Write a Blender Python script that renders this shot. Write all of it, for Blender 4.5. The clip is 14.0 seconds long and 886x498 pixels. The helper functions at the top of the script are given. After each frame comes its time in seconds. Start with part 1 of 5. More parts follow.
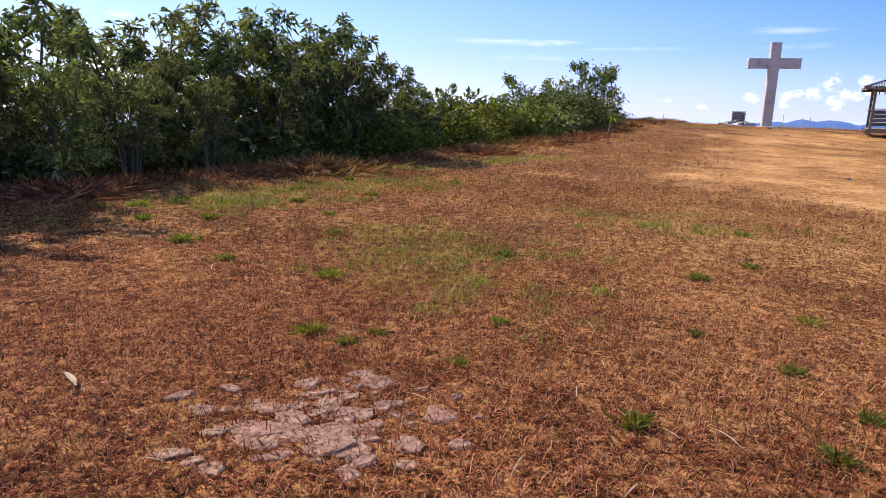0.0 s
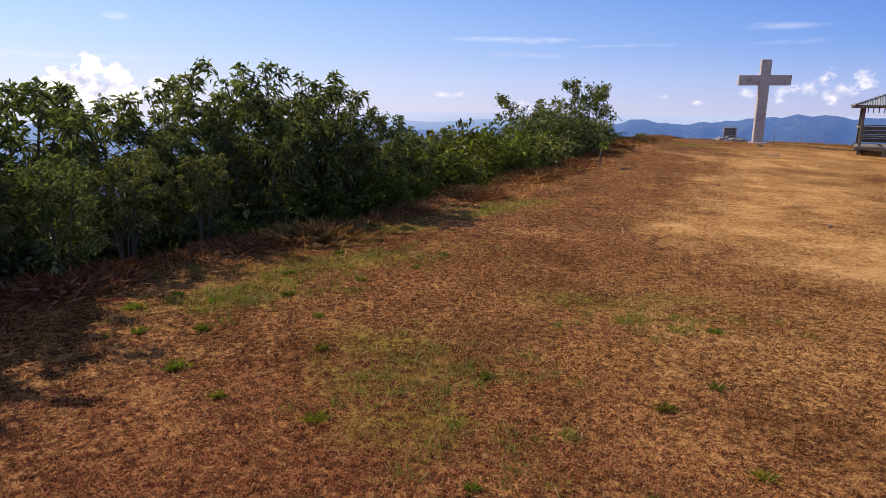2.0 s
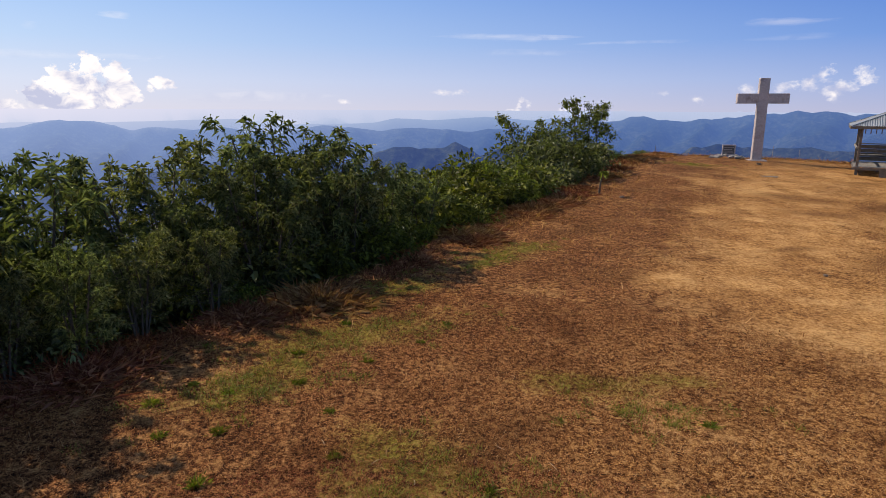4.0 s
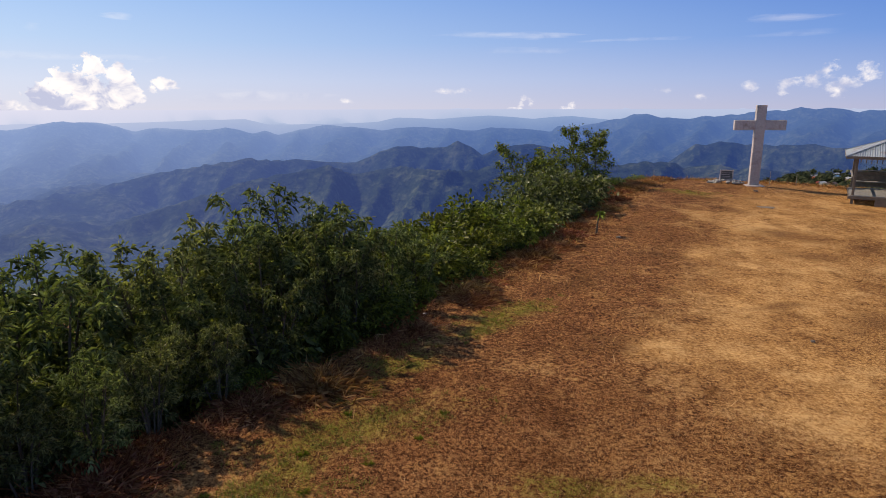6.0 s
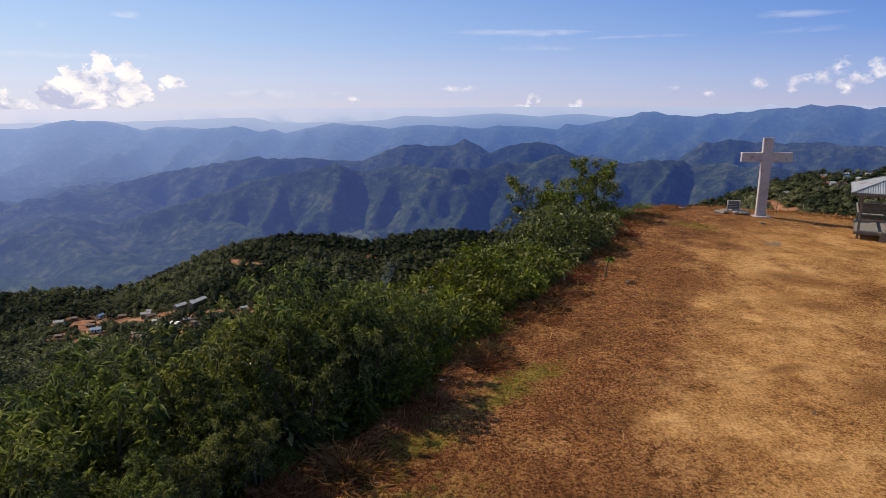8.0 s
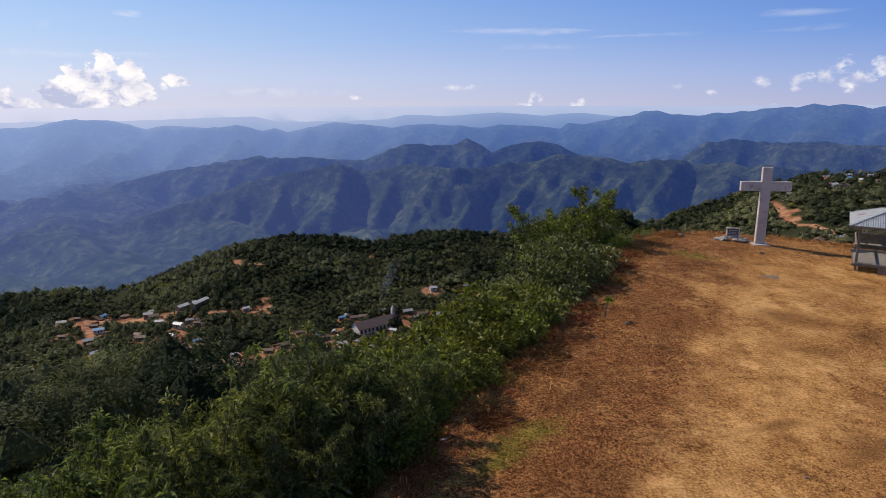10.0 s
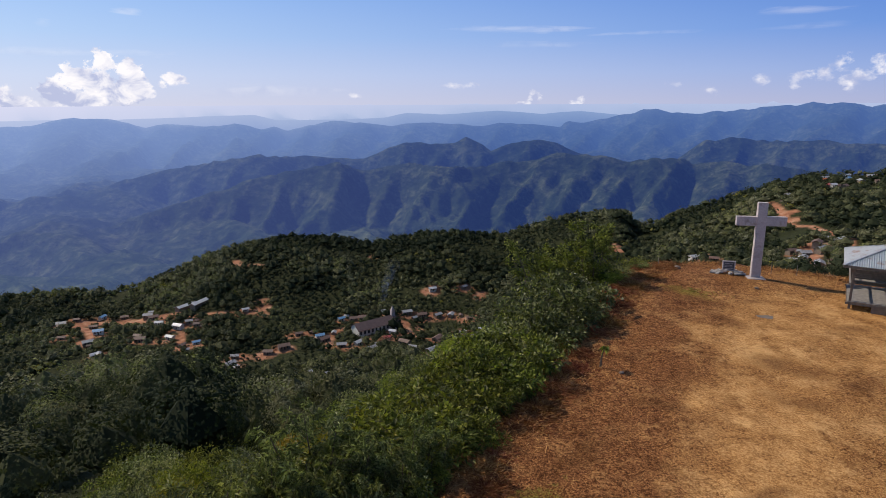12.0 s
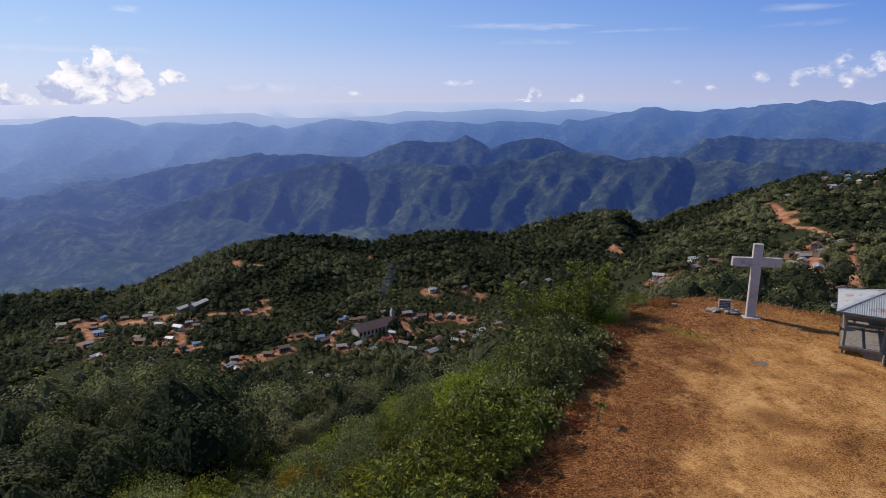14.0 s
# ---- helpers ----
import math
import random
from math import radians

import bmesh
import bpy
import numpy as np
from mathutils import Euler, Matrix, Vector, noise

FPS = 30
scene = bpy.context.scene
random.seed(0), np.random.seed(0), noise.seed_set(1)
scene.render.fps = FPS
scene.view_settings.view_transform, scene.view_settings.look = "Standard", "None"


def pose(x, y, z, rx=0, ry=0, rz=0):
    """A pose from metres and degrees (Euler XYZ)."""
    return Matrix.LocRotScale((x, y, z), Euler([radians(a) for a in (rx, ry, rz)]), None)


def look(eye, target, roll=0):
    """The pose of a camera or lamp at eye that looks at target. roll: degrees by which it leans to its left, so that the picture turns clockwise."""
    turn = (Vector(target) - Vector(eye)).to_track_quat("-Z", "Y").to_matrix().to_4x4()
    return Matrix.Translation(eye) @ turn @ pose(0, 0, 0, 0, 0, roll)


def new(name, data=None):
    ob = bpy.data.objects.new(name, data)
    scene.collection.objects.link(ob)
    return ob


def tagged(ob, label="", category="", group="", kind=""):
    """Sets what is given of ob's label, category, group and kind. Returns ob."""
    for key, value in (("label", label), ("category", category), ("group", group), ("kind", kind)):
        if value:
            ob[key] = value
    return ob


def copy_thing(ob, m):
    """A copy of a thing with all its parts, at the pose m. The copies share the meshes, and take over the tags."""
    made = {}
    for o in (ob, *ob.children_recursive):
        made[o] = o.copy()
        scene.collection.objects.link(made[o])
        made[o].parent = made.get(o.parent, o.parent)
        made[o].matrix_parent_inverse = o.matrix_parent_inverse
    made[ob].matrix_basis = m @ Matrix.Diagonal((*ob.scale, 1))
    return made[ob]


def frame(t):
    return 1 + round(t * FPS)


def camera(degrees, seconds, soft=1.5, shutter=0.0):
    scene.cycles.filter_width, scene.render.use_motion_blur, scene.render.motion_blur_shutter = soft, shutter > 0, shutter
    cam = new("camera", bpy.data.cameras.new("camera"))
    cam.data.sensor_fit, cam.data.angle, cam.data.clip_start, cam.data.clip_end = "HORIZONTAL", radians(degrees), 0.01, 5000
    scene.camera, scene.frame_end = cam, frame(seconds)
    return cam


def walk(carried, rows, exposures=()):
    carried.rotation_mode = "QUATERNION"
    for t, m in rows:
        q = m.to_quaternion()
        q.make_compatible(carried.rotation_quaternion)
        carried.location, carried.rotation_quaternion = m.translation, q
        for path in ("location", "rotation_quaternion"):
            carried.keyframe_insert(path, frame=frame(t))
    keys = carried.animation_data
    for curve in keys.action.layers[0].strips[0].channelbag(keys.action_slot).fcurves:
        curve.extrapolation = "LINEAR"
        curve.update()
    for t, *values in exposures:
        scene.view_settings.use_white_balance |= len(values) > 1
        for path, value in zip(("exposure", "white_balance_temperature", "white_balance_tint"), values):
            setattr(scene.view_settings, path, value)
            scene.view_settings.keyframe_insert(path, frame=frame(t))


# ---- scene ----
cam = camera(71.5, 14.0, soft=0.85)
METRES, EYE, TILT, LEAN, TURN = 12.5, 1.3, -12.9, -0.9, 0.0
ROWS = [
    (0.0, 0.0, 0.0, 0.0, 0.0, 0.0, -0.0),
    (0.5, 0.002, -0.0036, 0.0221, -0.21, -0.05, 0.17),
    (1.0, 0.0055, -0.0092, 0.0457, -0.29, -0.06, 0.38),
    (1.5, 0.0098, -0.0153, 0.0675, -0.19, -0.08, 0.54),
    (2.0, 0.0123, -0.0214, 0.0891, -0.19, -0.12, 0.65),
    (2.5, 0.0063, -0.0274, 0.1114, -0.29, -0.17, 0.74),
    (3.0, 0.0048, -0.0312, 0.1339, -0.23, -0.23, 0.78),
    (5.5, 0.0185, -0.0679, 0.2723, -0.02, -0.38, 1.22),
    (6.0, 0.0199, -0.0789, 0.3089, 0.12, -0.42, 1.27),
    (6.5, 0.0142, -0.0904, 0.3453, 0.18, -0.47, 1.27),
    (7.0, 0.0063, -0.104, 0.3823, 0.44, -0.52, 1.24),
    (7.5, 0.0033, -0.1207, 0.4197, 0.65, -0.55, 1.21),
    (8.0, 0.0034, -0.1371, 0.4579, 0.78, -0.61, 1.24),
    (10.5, 0.0103, -0.1698, 0.6294, 0.97, -0.74, 1.19),
    (11.0, 0.0142, -0.1728, 0.6713, 0.9, -0.79, 1.22),
    (11.5, 0.0165, -0.1775, 0.7149, 0.92, -0.85, 1.25),
    (12.0, 0.0175, -0.1854, 0.7622, 0.91, -0.89, 1.24),
    (12.5, 0.0192, -0.1927, 0.8118, 0.91, -0.94, 1.24),
    (13.0, 0.0199, -0.2006, 0.864, 0.92, -1.0, 1.25),
    (13.5, 0.0205, -0.2135, 0.9175, 0.91, -1.06, 1.23),
    (14.0, 0.0206, -0.2237, 0.9661, 0.88, -1.11, 1.25),
]
walk(cam, [(t, pose(0, 0, EYE, TILT, LEAN, TURN) @ pose(METRES * x, METRES * y, METRES * z, 90 + pitch, roll, yaw)) for t, x, y, z, yaw, pitch, roll in ROWS], exposures=((0.0, 0.84, 6350, 18), (1.5, 0.42, 6800, 15), (3.0, 0.15, 7000, 13), (7.5, 0.06, 7000, 12), (10.5, 0.0, 6650, 12), (14.0, -0.03, 6450, 12)))


# ---- light: one sun from ahead and left, clear sky with a few clouds ----
SUN_EL, SUN_AZ = 41.0, -60.0          # degrees; azimuth from +y towards +x
sun_data = bpy.data.lights.new("sun", "SUN")
sun_data.energy, sun_data.angle, sun_data.color = 4.2, radians(0.6), (1.0, 0.90, 0.74)
sun = new("sun", sun_data)
sun_way = Vector((math.sin(radians(SUN_AZ)) * math.cos(radians(SUN_EL)), math.cos(radians(SUN_AZ)) * math.cos(radians(SUN_EL)), math.sin(radians(SUN_EL))))
sun.matrix_world = look(sun_way * 60, (0, 0, 0))


class Nodes:
    """Short way to write node trees."""

    def __init__(self, tree):
        self.tree = tree
        tree.nodes.clear()

    def add(self, kind, **given):
        """A node; words that begin with _ set its inputs."""
        node = self.tree.nodes.new(kind)
        for key, value in given.items():
            node.inputs[key[1:].replace("_", " ")].default_value = value
        return node

    def link(self, a, b):
        self.tree.links.new(a, b)

    def put(self, value, socket):
        if hasattr(value, "is_output"):
            self.link(value, socket)
        else:
            socket.default_value = value

    def math(self, op, a, b=0.0, c=0.0, clamp=False):
        node = self.add("ShaderNodeMath")
        node.operation, node.use_clamp = op, clamp
        for value, socket in zip((a, b, c), node.inputs):
            self.put(value, socket)
        return node.outputs[0]

    def mix(self, factor, a, b, blend="MIX"):
        node = self.add("ShaderNodeMix")
        node.data_type, node.blend_type = "RGBA", blend
        for value, socket in ((factor, node.inputs[0]), (a, node.inputs[6]), (b, node.inputs[7])):
            self.put((*value, 1) if isinstance(value, tuple) and len(value) == 3 else value, socket)
        return node.outputs[2]

    def noise(self, vector, scale, detail=3.0, rough=0.55, distortion=0.0):
        node = self.add("ShaderNodeTexNoise", _Scale=scale, _Detail=detail, _Roughness=rough, _Distortion=distortion)
        if vector is not None:
            self.link(vector, node.inputs["Vector"])
        return node.outputs["Fac"]

    def ramp(self, factor, *stops):
        node = self.add("ShaderNodeValToRGB")
        bar = node.color_ramp.elements
        while len(bar) < len(stops):
            bar.new(0.5)
        for element, (place, colour) in zip(bar, stops):
            element.position = place
            element.color = (*colour, 1) if isinstance(colour, tuple) else (colour, colour, colour, 1)
        self.put(factor, node.inputs[0])
        return node.outputs[0]

    def span(self, value, low, high, to_low=0.0, to_high=1.0):
        node = self.add("ShaderNodeMapRange")
        for v, socket in zip((value, low, high, to_low, to_high), node.inputs):
            self.put(v, socket)
        return node.outputs[0]


world = bpy.data.worlds.new("world")
scene.world = world
world.use_nodes = True
n = Nodes(world.node_tree)
sky = n.add("ShaderNodeTexSky")
sky.sky_type, sky.sun_disc, sky.sun_elevation, sky.sun_rotation = "NISHITA", False, radians(SUN_EL), radians(SUN_AZ)
sky.altitude, sky.air_density, sky.dust_density, sky.ozone_density = 1200.0, 1.0, 0.5, 2.0
view = n.add("ShaderNodeTexCoord").outputs["Generated"]
sep = n.add("ShaderNodeSeparateXYZ")
n.link(view, sep.inputs[0])
az = n.math("MULTIPLY", n.math("ARCTAN2", sep.outputs[0], sep.outputs[1]), 57.2958)
el = n.math("MULTIPLY", n.math("ARCSINE", sep.outputs[2]), 57.2958)
flat = n.add("ShaderNodeCombineXYZ")
n.link(az, flat.inputs[0])
n.link(n.math("MULTIPLY", el, 1.25), flat.inputs[1])
puffs = n.noise(flat.outputs[0], 0.95, 6.0, 0.62, 0.2)
wisps_at = n.add("ShaderNodeCombineXYZ")
n.link(n.math("MULTIPLY", az, 0.25), wisps_at.inputs[0])
n.link(n.math("MULTIPLY", el, 2.4), wisps_at.inputs[1])
wisps = n.noise(wisps_at.outputs[0], 0.5, 5.0, 0.6, 0.6)


def cloud_at(a0, e0, wide, high, hard, grain, ragged):
    """How thick a cloud centred at azimuth a0, elevation e0 is, in degrees."""
    u = n.math("DIVIDE", n.math("SUBTRACT", az, a0), wide)
    v = n.math("DIVIDE", n.math("SUBTRACT", el, e0), high)
    away = n.math("SQRT", n.math("ADD", n.math("MULTIPLY", u, u), n.math("MULTIPLY", v, v)))
    body = n.math("SUBTRACT", 1.0, away)
    body = n.math("ADD", body, n.math("MULTIPLY", n.math("SUBTRACT", grain, 0.5), ragged))
    return n.math("MULTIPLY", body, hard, clamp=True)


CUMULUS = (  # azimuth, elevation, half width, half height, hardness
    (-28.5, 3.0, 1.0, 0.9, 5),
    (-26.6, 2.1, 1.1, 1.1, 5),
    (-30.5, 1.7, 1.4, 1.0, 5),
    (-32.2, 0.9, 1.3, 0.8, 5),
    (-29.0, 1.4, 1.7, 1.5, 5),
    (-26.9, 0.8, 2.0, 1.2, 5),
    (-30.3, 0.1, 2.6, 0.9, 4),
    (-34.6, -0.5, 3.2, 0.9, 2),
    (-37.5, 0.2, 3.0, 1.3, 3),
    (-23.5, 1.7, 1.0, 0.55, 3),
    (-24.5, 1.4, 0.6, 0.4, 2),
    (7.6, -0.2, 0.75, 0.8, 2.5),
    (6.5, -0.95, 0.9, 0.6, 2.5),
    (11.3, -0.5, 0.75, 0.55, 1.8),
    (10.4, -1.0, 0.8, 0.45, 1.8),
    (28.6, 1.3, 0.75, 0.7, 1.0),
    (30.2, 1.55, 1.0, 0.45, 1.0),
    (31.2, 2.2, 0.6, 0.7, 1.1),
    (31.9, 0.8, 0.8, 0.6, 1.1),
    (32.8, 1.35, 0.9, 0.5, 1.1),
    (33.8, 2.1, 0.9, 0.7, 1.2),
    (-8.6, 0.17, 0.6, 0.36, 1.0),
    (0.8, 1.05, 1.9, 0.3, 0.8),
    (22.3, 0.4, 0.8, 0.4, 0.8),
    (19.4, 1.0, 0.7, 0.3, 0.5),
    (26.0, 1.2, 0.6, 0.45, 0.8),
)
WISPS = (
    (-26.3, 6.84, 1.1, 0.35, 1.4),
    (-32.1, 5.83, 0.7, 0.3, 0.7),
    (5.3, 5.85, 5.0, 0.28, 1.0),
    (9.0, 5.65, 4.0, 0.33, 1.2),
    (15.0, 5.15, 5.0, 0.22, 1.0),
    (28.2, 6.32, 2.6, 0.25, 1.0),
    (29.1, 5.13, 3.0, 0.3, 0.5),
    (-31.5, 3.64, 9.0, 0.35, 0.8),
    (-17.5, 0.75, 7.0, 0.45, 0.7),
    (8.2, 4.4, 5.0, 0.3, 0.6),
)
cumulus = None
for spot in CUMULUS:
    one = cloud_at(*spot, puffs, 2.3 if spot[4] > 2 else 3.6)
    cumulus = one if cumulus is None else n.math("MAXIMUM", cumulus, one)
cirrus = None
for spot in WISPS:
    one = cloud_at(*spot, wisps, 3.6)
    cirrus = one if cirrus is None else n.math("MAXIMUM", cirrus, one)
# moist air low over the horizon, paler towards the sun
sunward = n.span(az, -60.0, 38.0, 1.0, 0.0)
up_low = n.span(el, -2.0, 18.0)
away_sky = n.ramp(up_low, (0.08, (0.45, 0.50, 0.74)), (0.20, (0.32, 0.45, 0.80)), (0.36, (0.16, 0.33, 0.78)), (0.60, (0.075, 0.22, 0.70)), (1.0, (0.065, 0.18, 0.58)))
sun_sky = n.ramp(up_low, (0.08, (0.84, 0.86, 0.97)), (0.20, (0.80, 0.89, 1.05)), (0.36, (0.63, 0.84, 1.10)), (0.60, (0.42, 0.70, 1.12)), (1.0, (0.26, 0.53, 1.0)))
band = n.mix(sunward, away_sky, sun_sky)
low_air = n.span(el, 12.0, 32.0, 1.0, 0.0)
back_sky = n.add("ShaderNodeBackground", _Strength=0.12)
n.link(sky.outputs[0], back_sky.inputs[0])
back_band = n.add("ShaderNodeBackground", _Strength=0.93)
n.link(band, back_band.inputs[0])
back_cloud = n.add("ShaderNodeBackground", _Strength=1.0)
puff_light = n.math("ADD", n.noise(flat.outputs[0], 0.6, 5.0, 0.55, 0.4), n.span(el, -0.8, 2.6, -0.08, 0.07))
n.link(n.ramp(puff_light, (0.40, (0.50, 0.55, 0.76)), (0.52, (0.88, 0.88, 0.95)), (0.62, (1.06, 1.03, 1.02))), back_cloud.inputs[0])
mix_band = n.add("ShaderNodeMixShader")
n.link(low_air, mix_band.inputs[0])
n.link(back_sky.outputs[0], mix_band.inputs[1])
n.link(back_band.outputs[0], mix_band.inputs[2])
mix_cloud = n.add("ShaderNodeMixShader")
n.link(n.math("MAXIMUM", n.math("MULTIPLY", cumulus, 0.92), n.math("MULTIPLY", cirrus, 0.20)), mix_cloud.inputs[0])
n.link(mix_band.outputs[0], mix_cloud.inputs[1])
n.link(back_cloud.outputs[0], mix_cloud.inputs[2])
n.link(mix_cloud.outputs[0], n.add("ShaderNodeOutputWorld").inputs[0])


# ---- materials ----
def material(name, rough=0.8):
    """A new material: its nodes, its surface and the place on the thing."""
    mat = bpy.data.materials.new(name)
    mat.use_nodes = True
    k = Nodes(mat.node_tree)
    out = k.add("ShaderNodeOutputMaterial")
    bsdf = k.add("ShaderNodeBsdfPrincipled", _Roughness=rough)
    k.link(bsdf.outputs[0], out.inputs[0])
    place = k.add("ShaderNodeTexCoord").outputs["Object"]
    return mat, k, bsdf, place, out


def bump(k, bsdf, height, strength, distance):
    node = k.add("ShaderNodeBump", _Strength=strength, _Distance=distance)
    k.link(height, node.inputs["Height"])
    k.link(node.outputs[0], bsdf.inputs["Normal"])


def worn(name, dark, light, scale=8.0, rough=0.8, relief=0.3, metallic=0.0, stain=None, stain_scale=1.2):
    """A plain surface with grain at two scales and stains."""
    mat, k, bsdf, place, _ = material(name, rough)
    fine = k.noise(place, scale * 6, 4.0, 0.6)
    broad = k.noise(place, scale * 0.5, 4.0, 0.6)
    both = k.math("ADD", k.math("MULTIPLY", fine, 0.5), k.math("MULTIPLY", broad, 0.5))
    tone = k.mix(k.span(both, 0.35, 0.65), dark, light)
    if stain:
        tone = k.mix(k.math("MULTIPLY", k.span(k.noise(place, stain_scale, 5.0, 0.65), 0.55, 0.68), 0.7), tone, stain)
    k.link(tone, bsdf.inputs["Base Color"])
    bsdf.inputs["Metallic"].default_value = metallic
    k.link(k.span(fine, 0.3, 0.7, rough - 0.1, min(1.0, rough + 0.12)), bsdf.inputs["Roughness"])
    bump(k, bsdf, both, relief, 0.01)
    return mat


def leafy(name, dark, mid, light, rough=0.36, through_light=0.44, gloss=0.32):
    """Leaves that let light through, each of a tone of its own."""
    mat, k, bsdf, place, out = material(name, rough)
    bsdf.inputs["Specular IOR Level"].default_value = gloss
    each = k.add("ShaderNodeNewGeometry").outputs["Random Per Island"]
    clump = k.noise(place, 0.8, 2.0)
    mixed = k.math("ADD", k.math("MULTIPLY", each, 0.55), k.math("MULTIPLY", clump, 0.5))
    tone = k.ramp(mixed, (0.15, dark), (0.5, mid), (0.85, light))
    whole = k.add("ShaderNodeObjectInfo").outputs["Random"]
    hue = k.add("ShaderNodeHueSaturation")
    k.link(k.span(whole, 0.0, 1.0, 0.465, 0.506), hue.inputs["Hue"])
    tint = k.math("FRACT", k.math("MULTIPLY", whole, 7.31))
    k.link(k.span(tint, 0.0, 1.0, 1.4, 0.75), hue.inputs["Value"])
    k.link(tone, hue.inputs["Color"])
    k.link(hue.outputs[0], bsdf.inputs["Base Color"])
    thin = k.add("ShaderNodeBsdfTranslucent")
    k.link(k.mix(1.0, hue.outputs[0], (1.0, 1.15, 0.45), "MULTIPLY"), thin.inputs[0])
    both = k.add("ShaderNodeMixShader")
    both.inputs[0].default_value = through_light
    k.link(bsdf.outputs[0], both.inputs[1])
    k.link(thin.outputs[0], both.inputs[2])
    k.link(both.outputs[0], out.inputs[0])
    return mat


bark = worn("bark", (0.06, 0.045, 0.03), (0.16, 0.12, 0.085), 12, 0.9, 0.6)
leaf_long = leafy("leaf_long", (0.026, 0.034, 0.013), (0.100, 0.116, 0.040), (0.31, 0.325, 0.14), 0.42, 0.36, 0.26)
leaf_broad = leafy("leaf_broad", (0.022, 0.029, 0.007), (0.088, 0.104, 0.018), (0.27, 0.30, 0.050), 0.5, 0.30, 0.16)
leaf_grey = leafy("leaf_grey", (0.035, 0.045, 0.024), (0.085, 0.095, 0.048), (0.18, 0.19, 0.10), 0.5, 0.3, 0.16)
leaf_lime = leafy("leaf_lime", (0.07, 0.09, 0.014), (0.16, 0.19, 0.026), (0.32, 0.34, 0.05), 0.5, 0.36, 0.16)
leaf_gold = leafy("leaf_gold", (0.12, 0.10, 0.01), (0.24, 0.19, 0.02), (0.36, 0.29, 0.04))
brush_blade = leafy("brush_blade", (0.09, 0.036, 0.017), (0.27, 0.125, 0.054), (0.56, 0.34, 0.17), 0.7, 0.3, 0.05)
straw_blade = leafy("straw_blade", (0.10, 0.040, 0.014), (0.32, 0.155, 0.055), (0.74, 0.49, 0.24), 0.6, 0.3, 0.08)
dry_blade = leafy("dry_blade", (0.06, 0.017, 0.007), (0.20, 0.072, 0.026), (0.54, 0.29, 0.125), 0.6, 0.3, 0.08)
green_blade = leafy("green_blade", (0.06, 0.085, 0.010), (0.15, 0.175, 0.022), (0.30, 0.31, 0.05), 0.5, 0.4)

# the hilltop: short dry grass over red earth, sandy bare ground, green turf
earth, k, bsdf, place, _ = material("hilltop_ground", 0.95)
bsdf.inputs["Specular IOR Level"].default_value = 0.08


def mask(name):
    node = k.add("ShaderNodeAttribute")
    node.attribute_name = name
    return node.outputs["Fac"]


bare = mask("bare")
turf = mask("turf")
wood = mask("wood")
cut = mask("cut")
red = mask("red")
thatch = mask("thatch")
blades = k.noise(place, 46.0, 5.0, 0.75, 0.8)
clod = k.noise(place, 13.0, 6.0, 0.75)
clump = k.noise(place, 3.1, 6.0, 0.75, 0.4)
patchy = k.noise(place, 0.5, 6.0, 0.7)
grain = k.math("ADD", k.math("MULTIPLY", blades, 0.5), k.math("ADD", k.math("MULTIPLY", clod, 0.4), k.math("MULTIPLY", clump, 0.10)))
straw = k.ramp(grain, (0.44, (0.040, 0.014, 0.005)), (0.5, (0.225, 0.092, 0.026)), (0.56, (0.62, 0.345, 0.125)))
rust = k.ramp(grain, (0.44, (0.022, 0.007, 0.003)), (0.5, (0.135, 0.050, 0.016)), (0.56, (0.46, 0.21, 0.080)))
mottle = k.math("ADD", k.math("MULTIPLY", patchy, 0.35), k.math("ADD", k.math("MULTIPLY", clump, 0.35), k.math("MULTIPLY", clod, 0.3)))
dry = k.mix(k.span(k.math("ADD", red, k.math("MULTIPLY", k.math("SUBTRACT", mottle, 0.5), 2.6)), 0.1, 0.9), straw, rust)
green = k.ramp(grain, (0.42, (0.050, 0.044, 0.006)), (0.5, (0.150, 0.130, 0.016)), (0.58, (0.27, 0.24, 0.04)))
tone = k.mix(k.span(k.math("ADD", turf, k.math("MULTIPLY", k.math("SUBTRACT", k.math("ADD", k.math("MULTIPLY", clod, 0.6), k.math("MULTIPLY", clump, 0.4)), 0.5), 4.5)), 0.36, 1.05), dry, green)
sand = k.ramp(k.math("ADD", k.math("MULTIPLY", blades, 0.3), k.math("ADD", k.math("MULTIPLY", clod, 0.4), k.math("MULTIPLY", patchy, 0.3))), (0.41, (0.19, 0.080, 0.026)), (0.49, (0.46, 0.232, 0.078)), (0.58, (0.66, 0.40, 0.170)))
ragged = k.math("ADD", k.math("MULTIPLY", patchy, 0.35), k.math("ADD", k.math("MULTIPLY", clump, 0.40), k.math("MULTIPLY", clod, 0.25)))
tone = k.mix(k.span(k.math("ADD", bare, k.math("MULTIPLY", k.math("SUBTRACT", ragged, 0.5), 5.0)), 0.0, 1.1), tone, sand)
old_grass = k.ramp(grain, (0.44, (0.030, 0.011, 0.004)), (0.5, (0.130, 0.054, 0.018)), (0.56, (0.29, 0.140, 0.050)))
tone = k.mix(k.span(k.math("ADD", thatch, k.math("MULTIPLY", k.math("SUBTRACT", ragged, 0.5), 3.6)), 0.3, 0.95, 0.0, 0.85), tone, old_grass)
thick = k.noise(place, 0.8, 6.0, 0.75, 0.2)
tone = k.mix(1.0, tone, k.ramp(thick, (0.35, (0.60, 0.54, 0.48)), (0.45, (0.96, 0.94, 0.93)), (0.64, (1.14, 1.13, 1.10))), "MULTIPLY")
